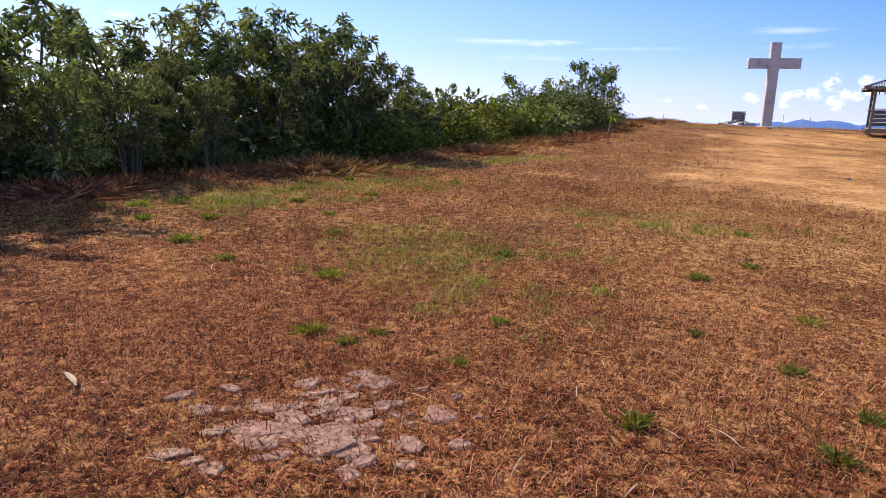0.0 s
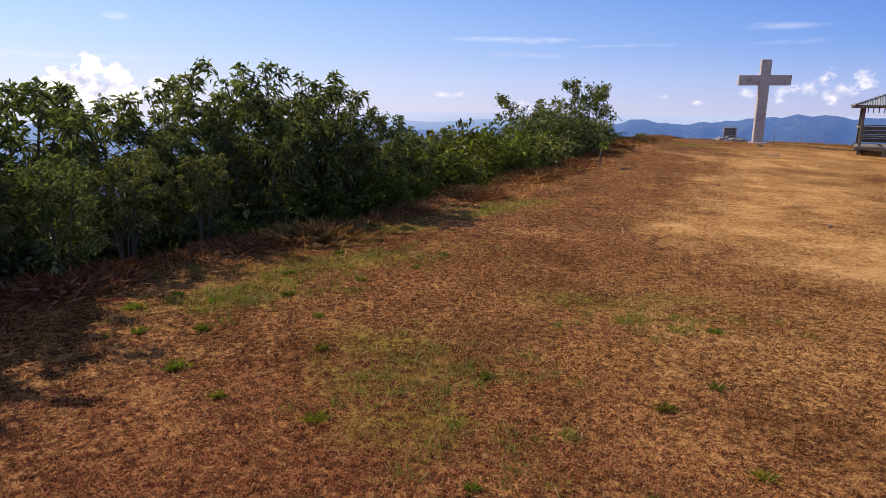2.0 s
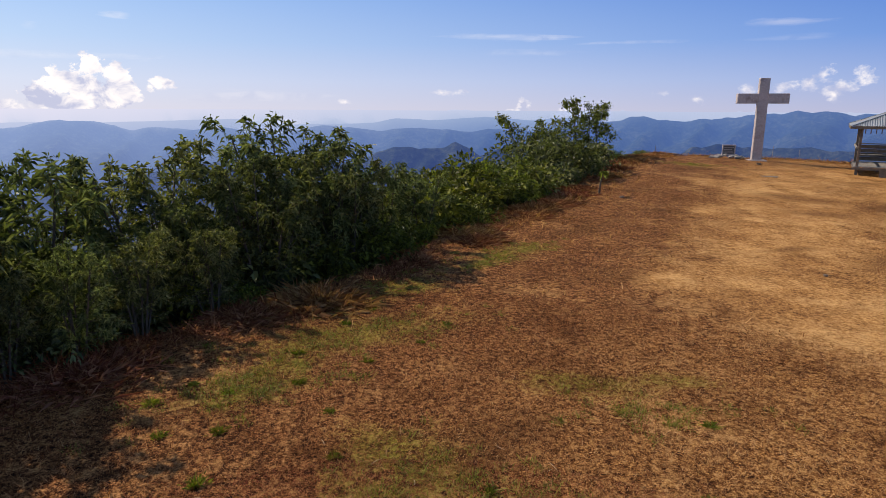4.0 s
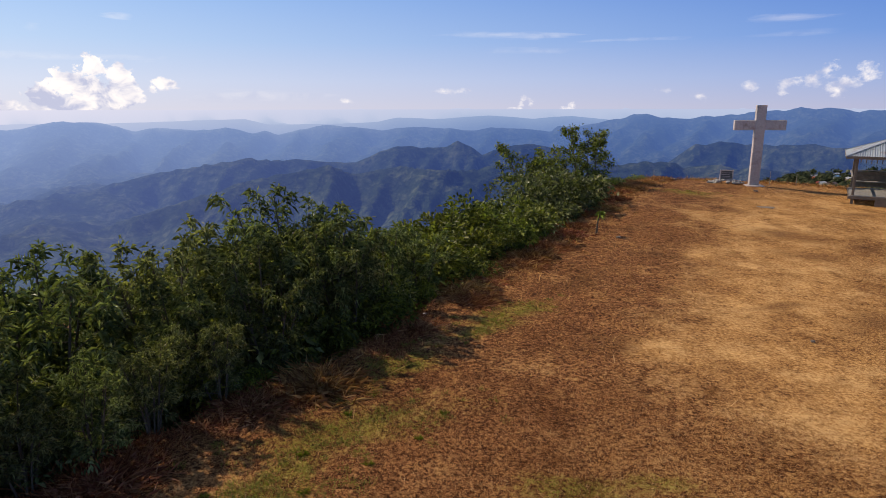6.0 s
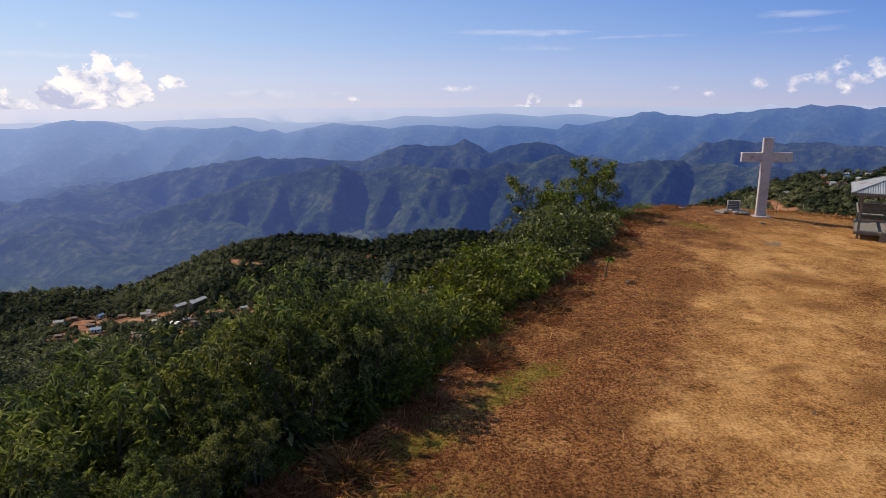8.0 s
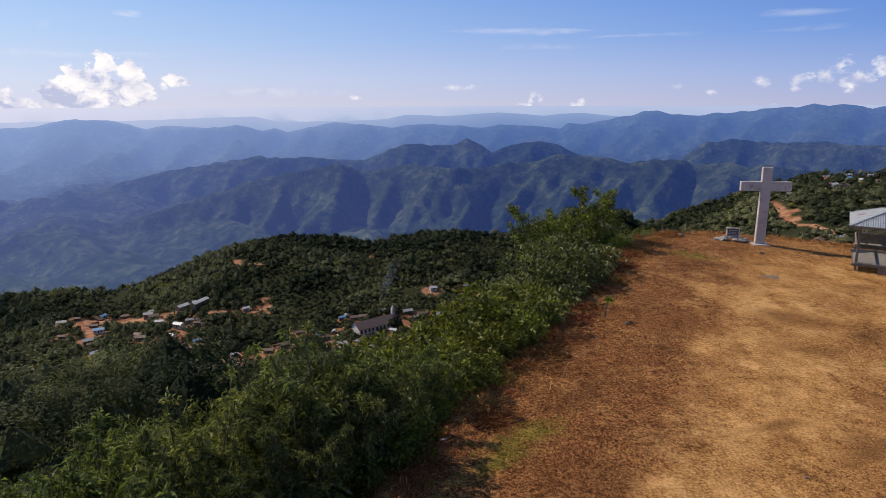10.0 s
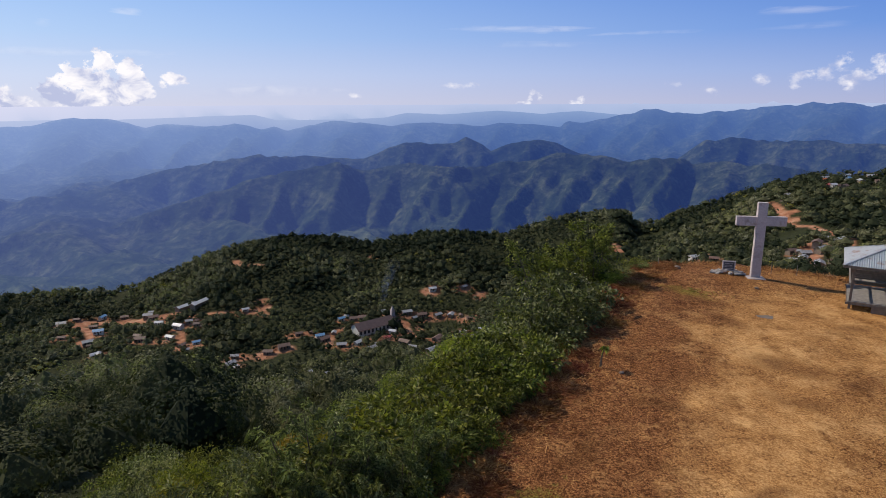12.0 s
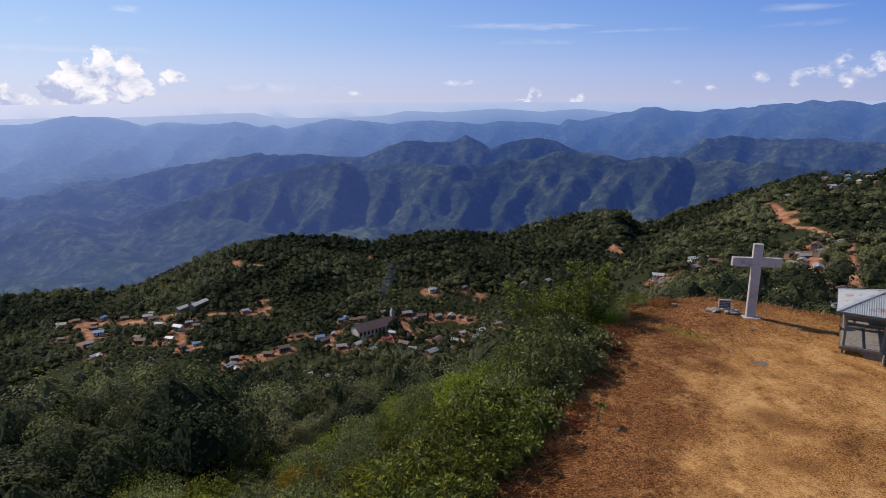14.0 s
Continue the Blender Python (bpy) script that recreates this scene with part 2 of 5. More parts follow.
litter = k.ramp(k.noise(place, 0.5, 6.0, 0.65), (0.3, (0.012, 0.014, 0.006)), (0.55, (0.028, 0.032, 0.012)), (0.75, (0.060, 0.058, 0.020)))
tone = k.mix(wood, tone, litter)
raw = k.ramp(k.noise(place, 0.12, 6.0, 0.65), (0.3, (0.17, 0.070, 0.038)), (0.52, (0.33, 0.150, 0.085)), (0.75, (0.46, 0.30, 0.20)))
tone = k.mix(cut, tone, raw)
k.link(tone, bsdf.inputs["Base Color"])
bump(k, bsdf, k.math("ADD", k.math("MULTIPLY", blades, 0.4), k.math("ADD", k.math("MULTIPLY", clod, 0.8), k.math("MULTIPLY", clump, 0.5))), 0.7, 0.035)

# far woods, out of reach of any shift; blue haze painted in by distance
far_wood, k, bsdf, place, out = material("distant_ridges_painted_haze", 1.0)
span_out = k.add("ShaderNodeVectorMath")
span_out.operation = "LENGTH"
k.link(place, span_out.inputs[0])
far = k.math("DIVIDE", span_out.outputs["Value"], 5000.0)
px = k.add("ShaderNodeSeparateXYZ")
k.link(place, px.inputs[0])
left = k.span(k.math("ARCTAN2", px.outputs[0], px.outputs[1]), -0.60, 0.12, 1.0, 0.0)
canopy = k.math("ADD", k.math("MULTIPLY", k.noise(place, 0.035, 6.0, 0.7), 0.6), k.math("MULTIPLY", k.noise(place, 0.006, 4.0, 0.6), 0.4))
tone = k.ramp(canopy, (0.32, (0.012, 0.026, 0.012)), (0.5, (0.045, 0.064, 0.030)), (0.66, (0.15, 0.165, 0.080)))
# base colour fades with distance, as haze would dim it
haze_fade = k.ramp(far, (0.13, 1.0), (0.36, 0.78), (0.52, 0.60), (0.78, 0.36), (0.90, 0.10), (0.97, 0.0))
k.link(k.mix(1.0, tone, haze_fade, "MULTIPLY"), bsdf.inputs["Base Color"])
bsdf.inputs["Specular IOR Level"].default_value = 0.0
# haze painted as emission that grows with distance, brighter on the sunward left
haze_glow = k.ramp(far, (0.12, (0.0, 0.0, 0.0)), (0.19, (0.014, 0.030, 0.090)), (0.37, (0.016, 0.032, 0.122)), (0.52, (0.024, 0.050, 0.175)), (0.76, (0.070, 0.138, 0.36)), (0.86, (0.17, 0.27, 0.53)), (0.90, (0.27, 0.38, 0.63)), (0.94, (0.36, 0.47, 0.71)), (0.985, (0.50, 0.58, 0.80)))
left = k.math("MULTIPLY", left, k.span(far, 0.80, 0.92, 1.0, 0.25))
haze_glow = k.mix(left, haze_glow, k.mix(1.0, haze_glow, (3.1, 2.3, 1.65), "MULTIPLY"))
k.link(haze_glow, bsdf.inputs["Emission Color"])
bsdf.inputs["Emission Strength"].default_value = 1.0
bump(k, bsdf, canopy, 1.0, 30.0)


# ---- ground: one sheet from the hilltop down to the villages and out to the horizon ----
LATTICES = {}


def lattice(seed):
    if seed not in LATTICES:
        LATTICES[seed] = np.random.RandomState(seed).uniform(-1, 1, (256, 256))
    return LATTICES[seed]


def value_noise(x, y, seed):
    """Smooth noise in -1..1 with a period of about one unit."""
    grid = lattice(seed)
    i, j = np.floor(x).astype(int), np.floor(y).astype(int)
    u, v = x - i, y - j
    u, v = u * u * (3 - 2 * u), v * v * (3 - 2 * v)
    a, b = grid[i % 256, j % 256], grid[(i + 1) % 256, j % 256]
    c, d = grid[i % 256, (j + 1) % 256], grid[(i + 1) % 256, (j + 1) % 256]
    return (a * (1 - u) + b * u) * (1 - v) + (c * (1 - u) + d * u) * v


def fbm(x, y, size, octaves=4, seed=1):
    total, weight = 0.0, 1.0
    for o in range(octaves):
        total = total + weight * value_noise(x / size * 2 ** o + 17.3 * o, y / size * 2 ** o - 9.1 * o, seed + o)
        weight *= 0.5
    return total / 1.6


def ease(v, low, high):
    v = np.clip((v - low) / (high - low), 0, 1)
    return v * v * (3 - 2 * v)


RIM = ((-18, -40), (-13, -12), (-8.2, 1), (-6.4, 5.4), (-5.0, 7.3), (-3.7, 9.1), (-2.6, 10.7), (-1.0, 13.0), (-0.3, 14.5), (0.7, 16.3), (2.8, 20.0), (4.3, 22.6), (5.8, 25.5),
       (8.5, 30.9), (12.0, 36.4), (14.5, 38.8), (18.5, 39.0), (22, 37), (25, 34.8), (33, 28), (39, 15), (37, -10), (27, -40))


def beyond_rim(x, y):
    """Metres outside the flat hilltop (minus: inside)."""
    best = np.full(np.shape(x), 1e9)
    inside = np.zeros(np.shape(x), bool)
    for (ax, ay), (bx, by) in zip(RIM, RIM[1:] + RIM[:1]):
        ux, uy = bx - ax, by - ay
        s = np.clip(((x - ax) * ux + (y - ay) * uy) / (ux * ux + uy * uy), 0, 1)
        best = np.minimum(best, np.hypot(x - ax - s * ux, y - ay - s * uy))
        crosses = (ay > y) != (by > y)
        inside ^= crosses & (x < ux * (y - ay) / (uy if uy else 1e-9) + ax)
    return np.where(inside, -best, best)


def ridge(r, a, at, rise, front, back, spur, period, seed):
    """A mountain ridge round the hilltop: its height where the crest lies at distance `at`, with ribs that run down its face."""
    at = at + 80 * fbm(a * 9, a * 0 + seed, 1.0, 3, seed)
    below = at - r
    crest = 13.7 + at * np.tan(np.radians(rise)) + 4 * fbm(a * at, r * 0, 60, 3, seed + 11)
    along = a * at + 0.42 * below + 45 * fbm(a * at, r, 330, 3, seed + 3)
    along = along + 0.7 * period * value_noise(along / (period * 2.7), along * 0 + 0.5, seed + 4)

    def rib(size, shift):
        return np.abs((((along + 0.25 * size * fbm(along, r, size * 0.9, 2, seed + 6)) / size + shift) % 1.0) * 2 - 1)

    side = np.abs((((along - 0.9 * below) / (period * 0.55)) % 1.0) * 2 - 1)
    ribs = 0.62 * rib(period, 0.0) ** 1.2 + 0.23 * rib(period * 0.41, 0.3) + 0.15 * side
    depth = np.clip(below / 150, 0, 1) ** 0.75
    z = crest - np.where(below > 0, below * front, -below * back)
    return z - spur * depth * (1 - ribs) + (9 * fbm(a * at, r, 80, 3, seed + 7) + 5 * fbm(a * at, r, 30, 2, seed + 9)) * np.clip(np.abs(below) / 60, 0.12, 1)


def rise_of(a, degrees_, rises):
    return np.interp(np.degrees(a), degrees_, rises)


def height(x, y):
    """The ground's height at a place of the plan."""
    x, y = np.asarray(x, float), np.asarray(y, float)
    r, a = np.hypot(x, y), np.arctan2(x, y)
    deg = np.degrees(a)
    d = beyond_rim(x, y) + 0.45 * fbm(x, y, 2.2, 3, 30) * ease(np.abs(y) + np.abs(x), 4, 9)
    top = 0.05 * fbm(x, y, 7, 3, 5) + 0.012 * fbm(x, y, 0.5, 2, 8) + 0.018 * np.clip(y, -20, 45) - 0.03 * np.clip(x, -12, 40) + 0.035 * np.clip(y - 22, 0, 14) * ease(x, -5, 8) - 0.05 * np.clip(y - 35, 0, 6)
    gentle = np.interp(d, (0, 0.35, 1.2, 3, 8, 20, 45, 90, 200, 320, 400), (0, 0.25, 1.1, 2.5, 5.6, 12, 22, 40, 88, 138, 150)) / 150
    sharp = np.interp(d, (0, 0.35, 1.2, 3, 8, 20, 45, 90, 200, 320, 400), (0, 0.25, 1.1, 2.5, 5.8, 14, 31, 57, 108, 143, 150)) / 150
    fall = gentle + (sharp - gentle) * ease(deg, -29, -16)
    floor_z = np.interp(deg, (-180, -60, -38, -10, 5, 15, 20, 31, 40, 60, 120, 180), (-150, -175, -152, -150, -146, -120, -98, -72, -60, -40, -60, -150))
    steep = np.where(d < 20, -150, -150 + (floor_z + 150) * ease(d, 20, 150))
    near = steep * fall + (5.0 * fbm(x, y, 70, 4, 11) * (1 - 0.7 * ease(r, 420, 590)) + 1.2 * fbm(x, y, 9, 3, 12)) * ease(d, 3, 60)
    hill = np.interp(deg, (-180, -60, -37.8, -34, -32, -30, -28.2, -26.4, -24.5, -22.6, -20.6, -18.1, -15.6, -12.6, -9.5, -7.4, -5.2, -2.5, 0.2, 5, 7.6, 10.7, 13.2, 15.2, 16.5, 17, 18.7, 20.5, 22.8, 24.9, 27, 28.9, 30.8, 35, 60, 180),
                     (-200, -200, -158, -162, -167, -170, -167, -158, -150, -143, -136, -130, -126, -128, -133, -138, -133, -129, -127, -128, -119, -110, -103, -100, -105, -114, -112, -102, -93, -84, -75, -66, -60, -56, -40, -200))
    near = near + (hill - floor_z) * ease(r, 410, 610) + 5 * fbm(x, y, 120, 4, 14) * ease(r, 380, 470) * (1 - 0.6 * ease(r, 520, 600))
    near = near - 0.55 * np.clip(r - 640 - 30 * fbm(x, y, 300, 2, 15), 0, 900)
    bottom = np.interp(r, (600, 900, 1500, 2200, 3000, 4200, 4950), (-200, -300, -345, -335, -320, -280, -60)) + 55 * (0.6 - 2 * np.abs(fbm(x + 0.5 * y, y, 420, 3, 19))) + 22 * (0.5 - 2 * np.abs(fbm(x, y, 130, 3, 23)))
    z = np.maximum(near, bottom)
    dark = rise_of(a, (-180, -45, -29.3, -27.1, -24.9, -22.5, -20.2, -17.7, -15.2, -12.2, -10.2, -8.2, -5.5, -4, -0.3, 2.8, 5.4, 8, 9.7, 12.5, 14.5, 15.9, 17.8, 20.2, 21.5, 24.2, 25.9, 26.7, 28, 30.8, 35.2, 180),
                   (-12, -12, -9.96, -9.24, -8.71, -8.15, -7.56, -6.8, -6.3, -5.9, -5.6, -6.37, -6.06, -5.83, -6.13, -6.15, -5.79, -5.52, -5.01, -5.08, -5.26, -5.53, -5.29, -5.34, -5.63, -5.41, -5.72, -5.45, -5.63, -5.95, -6.33, -12))
    behind = rise_of(a, (-180, -45, -33, -28.9, -26.7, -24.5, -22.3, -19.9, -17.3, -15.1, -12.2, -8.1, -5.5, -3.9, -1.9, 0.2, 1.5, 2.8, 3.8, 4.9, 6.4, 7.9, 9.7, 10.5, 12.5, 15.5, 19.7, 21.4, 22.3, 24.4, 26.1, 28.6, 30.5, 32.4, 34.8, 180),
                     (-9, -9, -7.55, -6.53, -5.98, -5.63, -5.41, -5.08, -4.74, -5.01, -4.99, -5.34, -4.27, -3.88, -3.96, -4.08, -3.58, -4.1, -4.71, -4.21, -3.85, -3.75, -4, -4.5, -5.18, -5.78, -5.44, -4.25, -3.63, -3.45, -3.55, -3.59, -3.41, -3.7, -3.7, -9))
    distant = rise_of(a, (-180, -50, -35.8, -34, -32.2, -31, -28.7, -27.3, -26.1, -24.1, -21.5, -19.7, -19, -17.3, -14.5, -13, -10.5, -8, -5.4, -2.9, 0.2, 7.4, 9.9, 10.6, 13.3, 15.7, 18, 20.3, 21.4, 22.6, 24.2, 26, 28.6, 29.7, 32, 33.3, 34.4, 180),
                      (-1.9, -1.9, -1.7, -1.55, -1.3, -1.11, -1.25, -1.51, -2.08, -1.81, -1.96, -2, -1.88, -2.25, -2.45, -2.23, -1.83, -1.91, -2.3, -2.12, -2.3, -2.3, -2.45, -1.91, -2.01, -1.48, -0.87, -1.39, -1.39, -1.02, -1.16, -0.76, -0.81, -0.34, -0.57, -0.74, -0.54, -1.9))
    for seed, at, rise, front, back, spur, period in ((40, 1900, dark, 0.40, 0.6, 62, 150), (60, 2500, behind, 0.40, 0.6, 66, 170), (80, 3900, distant, 0.25, 0.7, 80, 300)):
        z = np.where(r > 700, np.maximum(z, ridge(r, a, at, rise, front, back, spur, period, seed)), z)
    far_hills = rise_of(a, (-180, -40, -26.2, -22.8, -17.3, -15.4, -10, -5.9, -3.9, -0.8, 1.8, 4.3, 8.4, 11.8, 15.2, 19.9, 180), (-1.4, -1.4, -1.44, -1.33, -1.28, -1.75, -1.79, -1.64, -1.31, -1.44, -1.31, -1.13, -1.46, -1.23, -1.53, -1.86, -1.6))
    pale = 13.7 + 4450 * np.tan(np.radians(far_hills)) + 5 * fbm(a * 4450, r, 160, 3, 95) - 0.5 * np.abs(r - 4450)
    z = np.where(r > 4150, np.maximum(z, pale), z)
    # outermost ground lifted to carry the painted haze band at the horizon
    z = np.where(r > 4780, np.maximum(z, 13.7 - r * np.tan(np.radians(np.interp(deg, (-180, -36, -26, 0, 24, 180), (0.4, 0.4, 0.47, 0.64, 0.71, 0.6))))), z)
    return np.where(d <= 0, top, np.where(r < 700, top * (1 - ease(d, 0, 12)) + near, z))


def ground_at(x, y):
    return float(height(np.array([x]), np.array([y]))[0])


def blot(x, y, spots):
    """Soft round patches: x, y, half length, half width, turn in degrees."""
    total = np.zeros(np.shape(x))
    x, y = x + 1.1 * fbm(x, y, 3.5, 3, 36), y + 1.1 * fbm(x, y, 3.5, 3, 37)
    for cx, cy, along, across, turn in spots:
        c, s = math.cos(radians(turn)), math.sin(radians(turn))
        u, v = ((x - cx) * c + (y - cy) * s) / along, (-(x - cx) * s + (y - cy) * c) / across
        total = np.maximum(total, np.clip(1.35 - np.hypot(u, v), 0, 1) * 0.8)
    return total


def strip(x, y, line, half, blur=0.0):
    """A track along a line of the plan."""
    best = np.full(np.shape(x), 1e9)
    for (ax, ay), (bx, by) in zip(line, line[1:]):
        ux, uy = bx - ax, by - ay
        s = np.clip(((x - ax) * ux + (y - ay) * uy) / (ux * ux + uy * uy), 0, 1)
        best = np.minimum(best, np.hypot(x - ax - s * ux, y - ay - s * uy))
    return ease(best, half * (1 + blur), half * (0.55 - 0.35 * blur))


PATH = ((26, 29), (20, 30), (16.5, 29.5), (14, 26), (12, 21), (9.5, 16), (7.6, 13), (7.4, 10.5))
BARE = ((11.8, 20.2, 2.8, 1.3, 50), (8.6, 13.6, 2.4, 1.1, 40), (13.2, 24.8, 2.4, 1.2, 60), (19, 29, 4.5, 2.2, 20), (18, 24.6, 2.6, 1.2, 20), (5.4, 12.4, 1.5, 0.8, 20), (9.3, 16.6, 1.6, 0.8, 50), (9.8, 20.6, 1.3, 0.8, 40), (11.4, 27.6, 1.8, 0.8, 70), (22, 26, 5, 3, 10), (17.5, 19, 4, 2.4, 20))
THATCH = ((14.4, 23.7, 1.7, 0.8, -10), (10.6, 14.2, 1.5, 0.6, 10), (13.7, 31.6, 2.2, 0.9, -40), (13.3, 28.8, 1.6, 0.7, -60), (9.4, 15.4, 1.0, 0.3, 20), (13.2, 21.2, 1.4, 0.7, -20), (19.9, 27.3, 1.6, 0.6, 0), (7.8, 24.6, 1.2, 0.4, -20), (7.5, 20.5, 1.5, 0.5, -10), (16, 22.2, 1.2, 0.5, 0), (9.7, 13.7, 0.5, 0.25, 0), (16.5, 31.5, 1.5, 0.5, 0), (3.6, 12.4, 1.6, 0.7, 30), (4.5, 17.5, 2.2, 0.8, 50), (1.2, 5.4, 0.8, 0.5, 20))
TURF = ((-1.3, 8.8, 2.2, 1.0, 35), (-2.5, 6.7, 1.4, 0.7, 30), (0.3, 5.2, 1.2, 0.7, -20), (2.2, 6.6, 0.9, 0.5, 0), (3.2, 6.8, 0.9, 0.35, 0), (1.9, 14.6, 1.5, 0.6, 40), (0.4, 4.0, 0.7, 0.5, 0), (-0.9, 11.4, 1.8, 0.7, 55), (1.2, 13.4, 1.2, 0.5, 45), (-0.2, 4.7, 0.8, 0.4, 0), (13.6, 32.6, 1.6, 0.6, -30), (-2.0, 7.4, 1.4, 0.6, 40))

# shrubs and trees along the rim: x, y, height of the tip, kind
TALL = ((-6.8, 9.9, 2.9, 0), (-5.4, 11.2, 3.1, 1), (-3.1, 13.7, 3.5, 1), (-7.6, 13.2, 0.8, 0), (-6.7, 7.7, 2.9, 2), (-9.4, 6.2, 2.8, 0), (-6.8, 6.4, 3.4, 1), (-6.9, 5.3, 3.4, 2), (-8.9, 3.6, 2.9, 0), (-5.9, 15.6, 0.8, 1), (-5, 9.4, 1.2, 1), (-4.4, 10.4, 2.2, 0), (-3.3, 11.7, 2.7, 2), (-2, 13.6, 2.7, 1), (-1.4, 14.6, 2.4, 2), (-0.7, 16.2, 2, 0), (-6.2, 12.6, 0.9, 2), (-8.3, 10.4, 1.9, 1), (-6, 6.9, 2.9, 0), (-6.5, 6, 3, 1), (-5.9, 7.6, 1.7, 2), (-4.9, 8, 0.8, 0), (-4.4, 8.7, 0.7, 1), (-5.4, 7.2, 1, 2), (-3.7, 9.8, 0.8, 0), (-4, 13, 2.7, 0), (-2.5, 13.6, 2.9, 2))
SLIM = ((8.5, 35.3, 4.15, 0), (5.3, 33.4, 3.3, 1), (6.3, 35.4, 2.4, 1))
BROAD = ((-5.0, 10.6, 0.9, 2), (9.4, 34.4, 1.3, 2), (-1.6, 15.0, 1.0, 2), (-6.3, 10.6, 0.8, 3), (-5.0, 12.3, 0.9, 1), (-3.8, 13.9, 1.2, 0), (-2.6, 15.6, 1.3, 3), (-7.4, 4.6, 1.4, 0))
WEST_HOUSES = ((-304, 449, 0), (-303, 467, 1), (-291, 482, 3), (-271, 480, 1), (-243, 464, 0), (-217, 429, 2), (-196, 414, 2), (-191, 421, 0), (-183, 417, 1), (-195, 398, 2), (-214, 394, 1), (-171, 384, 3), (-232, 370, 2), (-258, 420, 3), (-253, 398, 0), (-280, 411, 1), (-278, 447, 1), (-221, 405, 1), (-178, 378, 1), (-135, 355, 0), (-132, 338, 0), (-115, 359, 1), (-156, 441, 2), (-232, 450, 1))
CHURCH_SIDE_HOUSES = ((-80, 423, 3), (-64, 425, 1), (-89, 390, 3), (-70, 367, 0), (-60, 372, 2), (-40, 397, 2), (-43, 383, 4), (-52, 439, 0), (-33, 438, 0), (-11, 335, 0), (-9, 380, 1), (-10, 438, 0), (-15, 482, 2), (11, 484, 0), (0, 440, 0), (14, 432, 1), (34, 418, 0), (8, 404, 2), (3, 380, 0), (-9, 325, 1), (1, 355, 1), (-22, 436, 1), (-72, 297, 2), (-63, 276, 0), (-104, 393, 1), (-107, 366, 1))
LOWER_HOUSES = ((21, 403, 2), (16, 386, 0), (-71, 423, 1), (-24, 359, 0), (-84, 380, 1), (-30, 372, 1), (-50, 360, 0))
EAST_HOUSES = ((129, 368, 2), (124, 350, 0), (155, 380, 2), (146, 357, 0), (157, 356, 1), (173, 294, 0), (149, 254, 1), (191, 314, 1), (183, 286, 2), (204, 316, 2), (135, 237, 0), (132, 223, 1), (165, 296, 0), (112, 179, 1), (100, 165, 1), (86, 141, 2), (90, 138, 2), (92, 145, 0), (95, 170, 2), (179, 303, 0), (177, 312, 1), (186, 302, 0), (96, 155, 1), (137, 212, 0), (104, 158, 1), (150, 243, 0))
RIDGE_HOUSES = ((308, 510, 5), (299, 482, 2), (328, 510, 3), (324, 487, 0), (315, 520, 0), (276, 504, 1), (334, 481, 1), (294, 484, 4), (304, 475, 1), (76, 463, 0), (59, 472, 1), (348, 513, 0), (340, 530, 2), (264, 481, 0))
TRACKS = (
    (((-293, 452), (-275, 436), (-259, 414), (-262, 403)), 5),
    (((-303, 450), (-290, 465), (-266, 468), (-236, 450), (-210, 445)), 8),
    (((-201, 440), (-170, 438)), 6),
    (((-214, 394), (-202, 391)), 4),
    (((-190, 408), (-184, 389), (-170, 371)), 3),
    (((-79, 366), (-82, 395), (-77, 407), (-66, 408)), 3.5),
    (((-33, 417), (-27, 395), (-5, 384)), 3),
    (((252, 487), (250, 475), (240, 440), (234, 425)), 4),
    (((234, 425), (224, 372), (218, 341)), 3),
    (((187, 307), (169, 279), (135, 218)), 3.5),
    (((214, 321), (151, 223), (112, 163)), 2),
    (((175, 310), (190, 313)), 3),
    (((86, 158), (95, 169), (98, 160)), 1.6),
    (((122, 339), (133, 351)), 3),
    (((-201, 553), (-190, 533), (-169, 526)), 4),
)
CUTS = ((-149, 459, 7), (-144, 446, 7), (-143, 435, 6), (-176, 433, 6), (-37, 419, 8), (-18, 480, 8), (24, 473, 7), (-74, 574, 6), (132, 490, 8), (138, 481, 6), (243, 438, 7), (239, 419, 7), (221, 347, 6), (-294, 464, 8), (-275, 470, 8), (-220, 444, 8), (-53, 389, 7), (-57, 364, 6), (129, 344, 5), (112, 188, 6), (-247, 405, 5), (-23, 411, 7), (-3, 388, 6), (181, 297, 5))


def net(name, verts, faces, mats, parent=None, smooth=False, picks=None):
    """A mesh object out of arrays of corners and faces (all of one size)."""
    mesh = bpy.data.meshes.new(name)
    verts, faces = np.asarray(verts, np.float32), np.asarray(faces, np.int32)
    mesh.vertices.add(len(verts))
    mesh.vertices.foreach_set("co", verts.ravel())
    size = faces.shape[1]
    mesh.loops.add(faces.size)
    mesh.loops.foreach_set("vertex_index", faces.ravel())
    mesh.polygons.add(len(faces))
    mesh.polygons.foreach_set("loop_start", np.arange(0, faces.size, size, dtype=np.int32))
    for mat in mats:
        mesh.materials.append(mat)
    if picks is not None:
        mesh.polygons.foreach_set("material_index", np.asarray(picks, np.int32))
    mesh.polygons.foreach_set("use_smooth", np.full(len(faces), smooth))
    mesh.update()
    ob = new(name, mesh)
    ob.parent = parent
    return ob


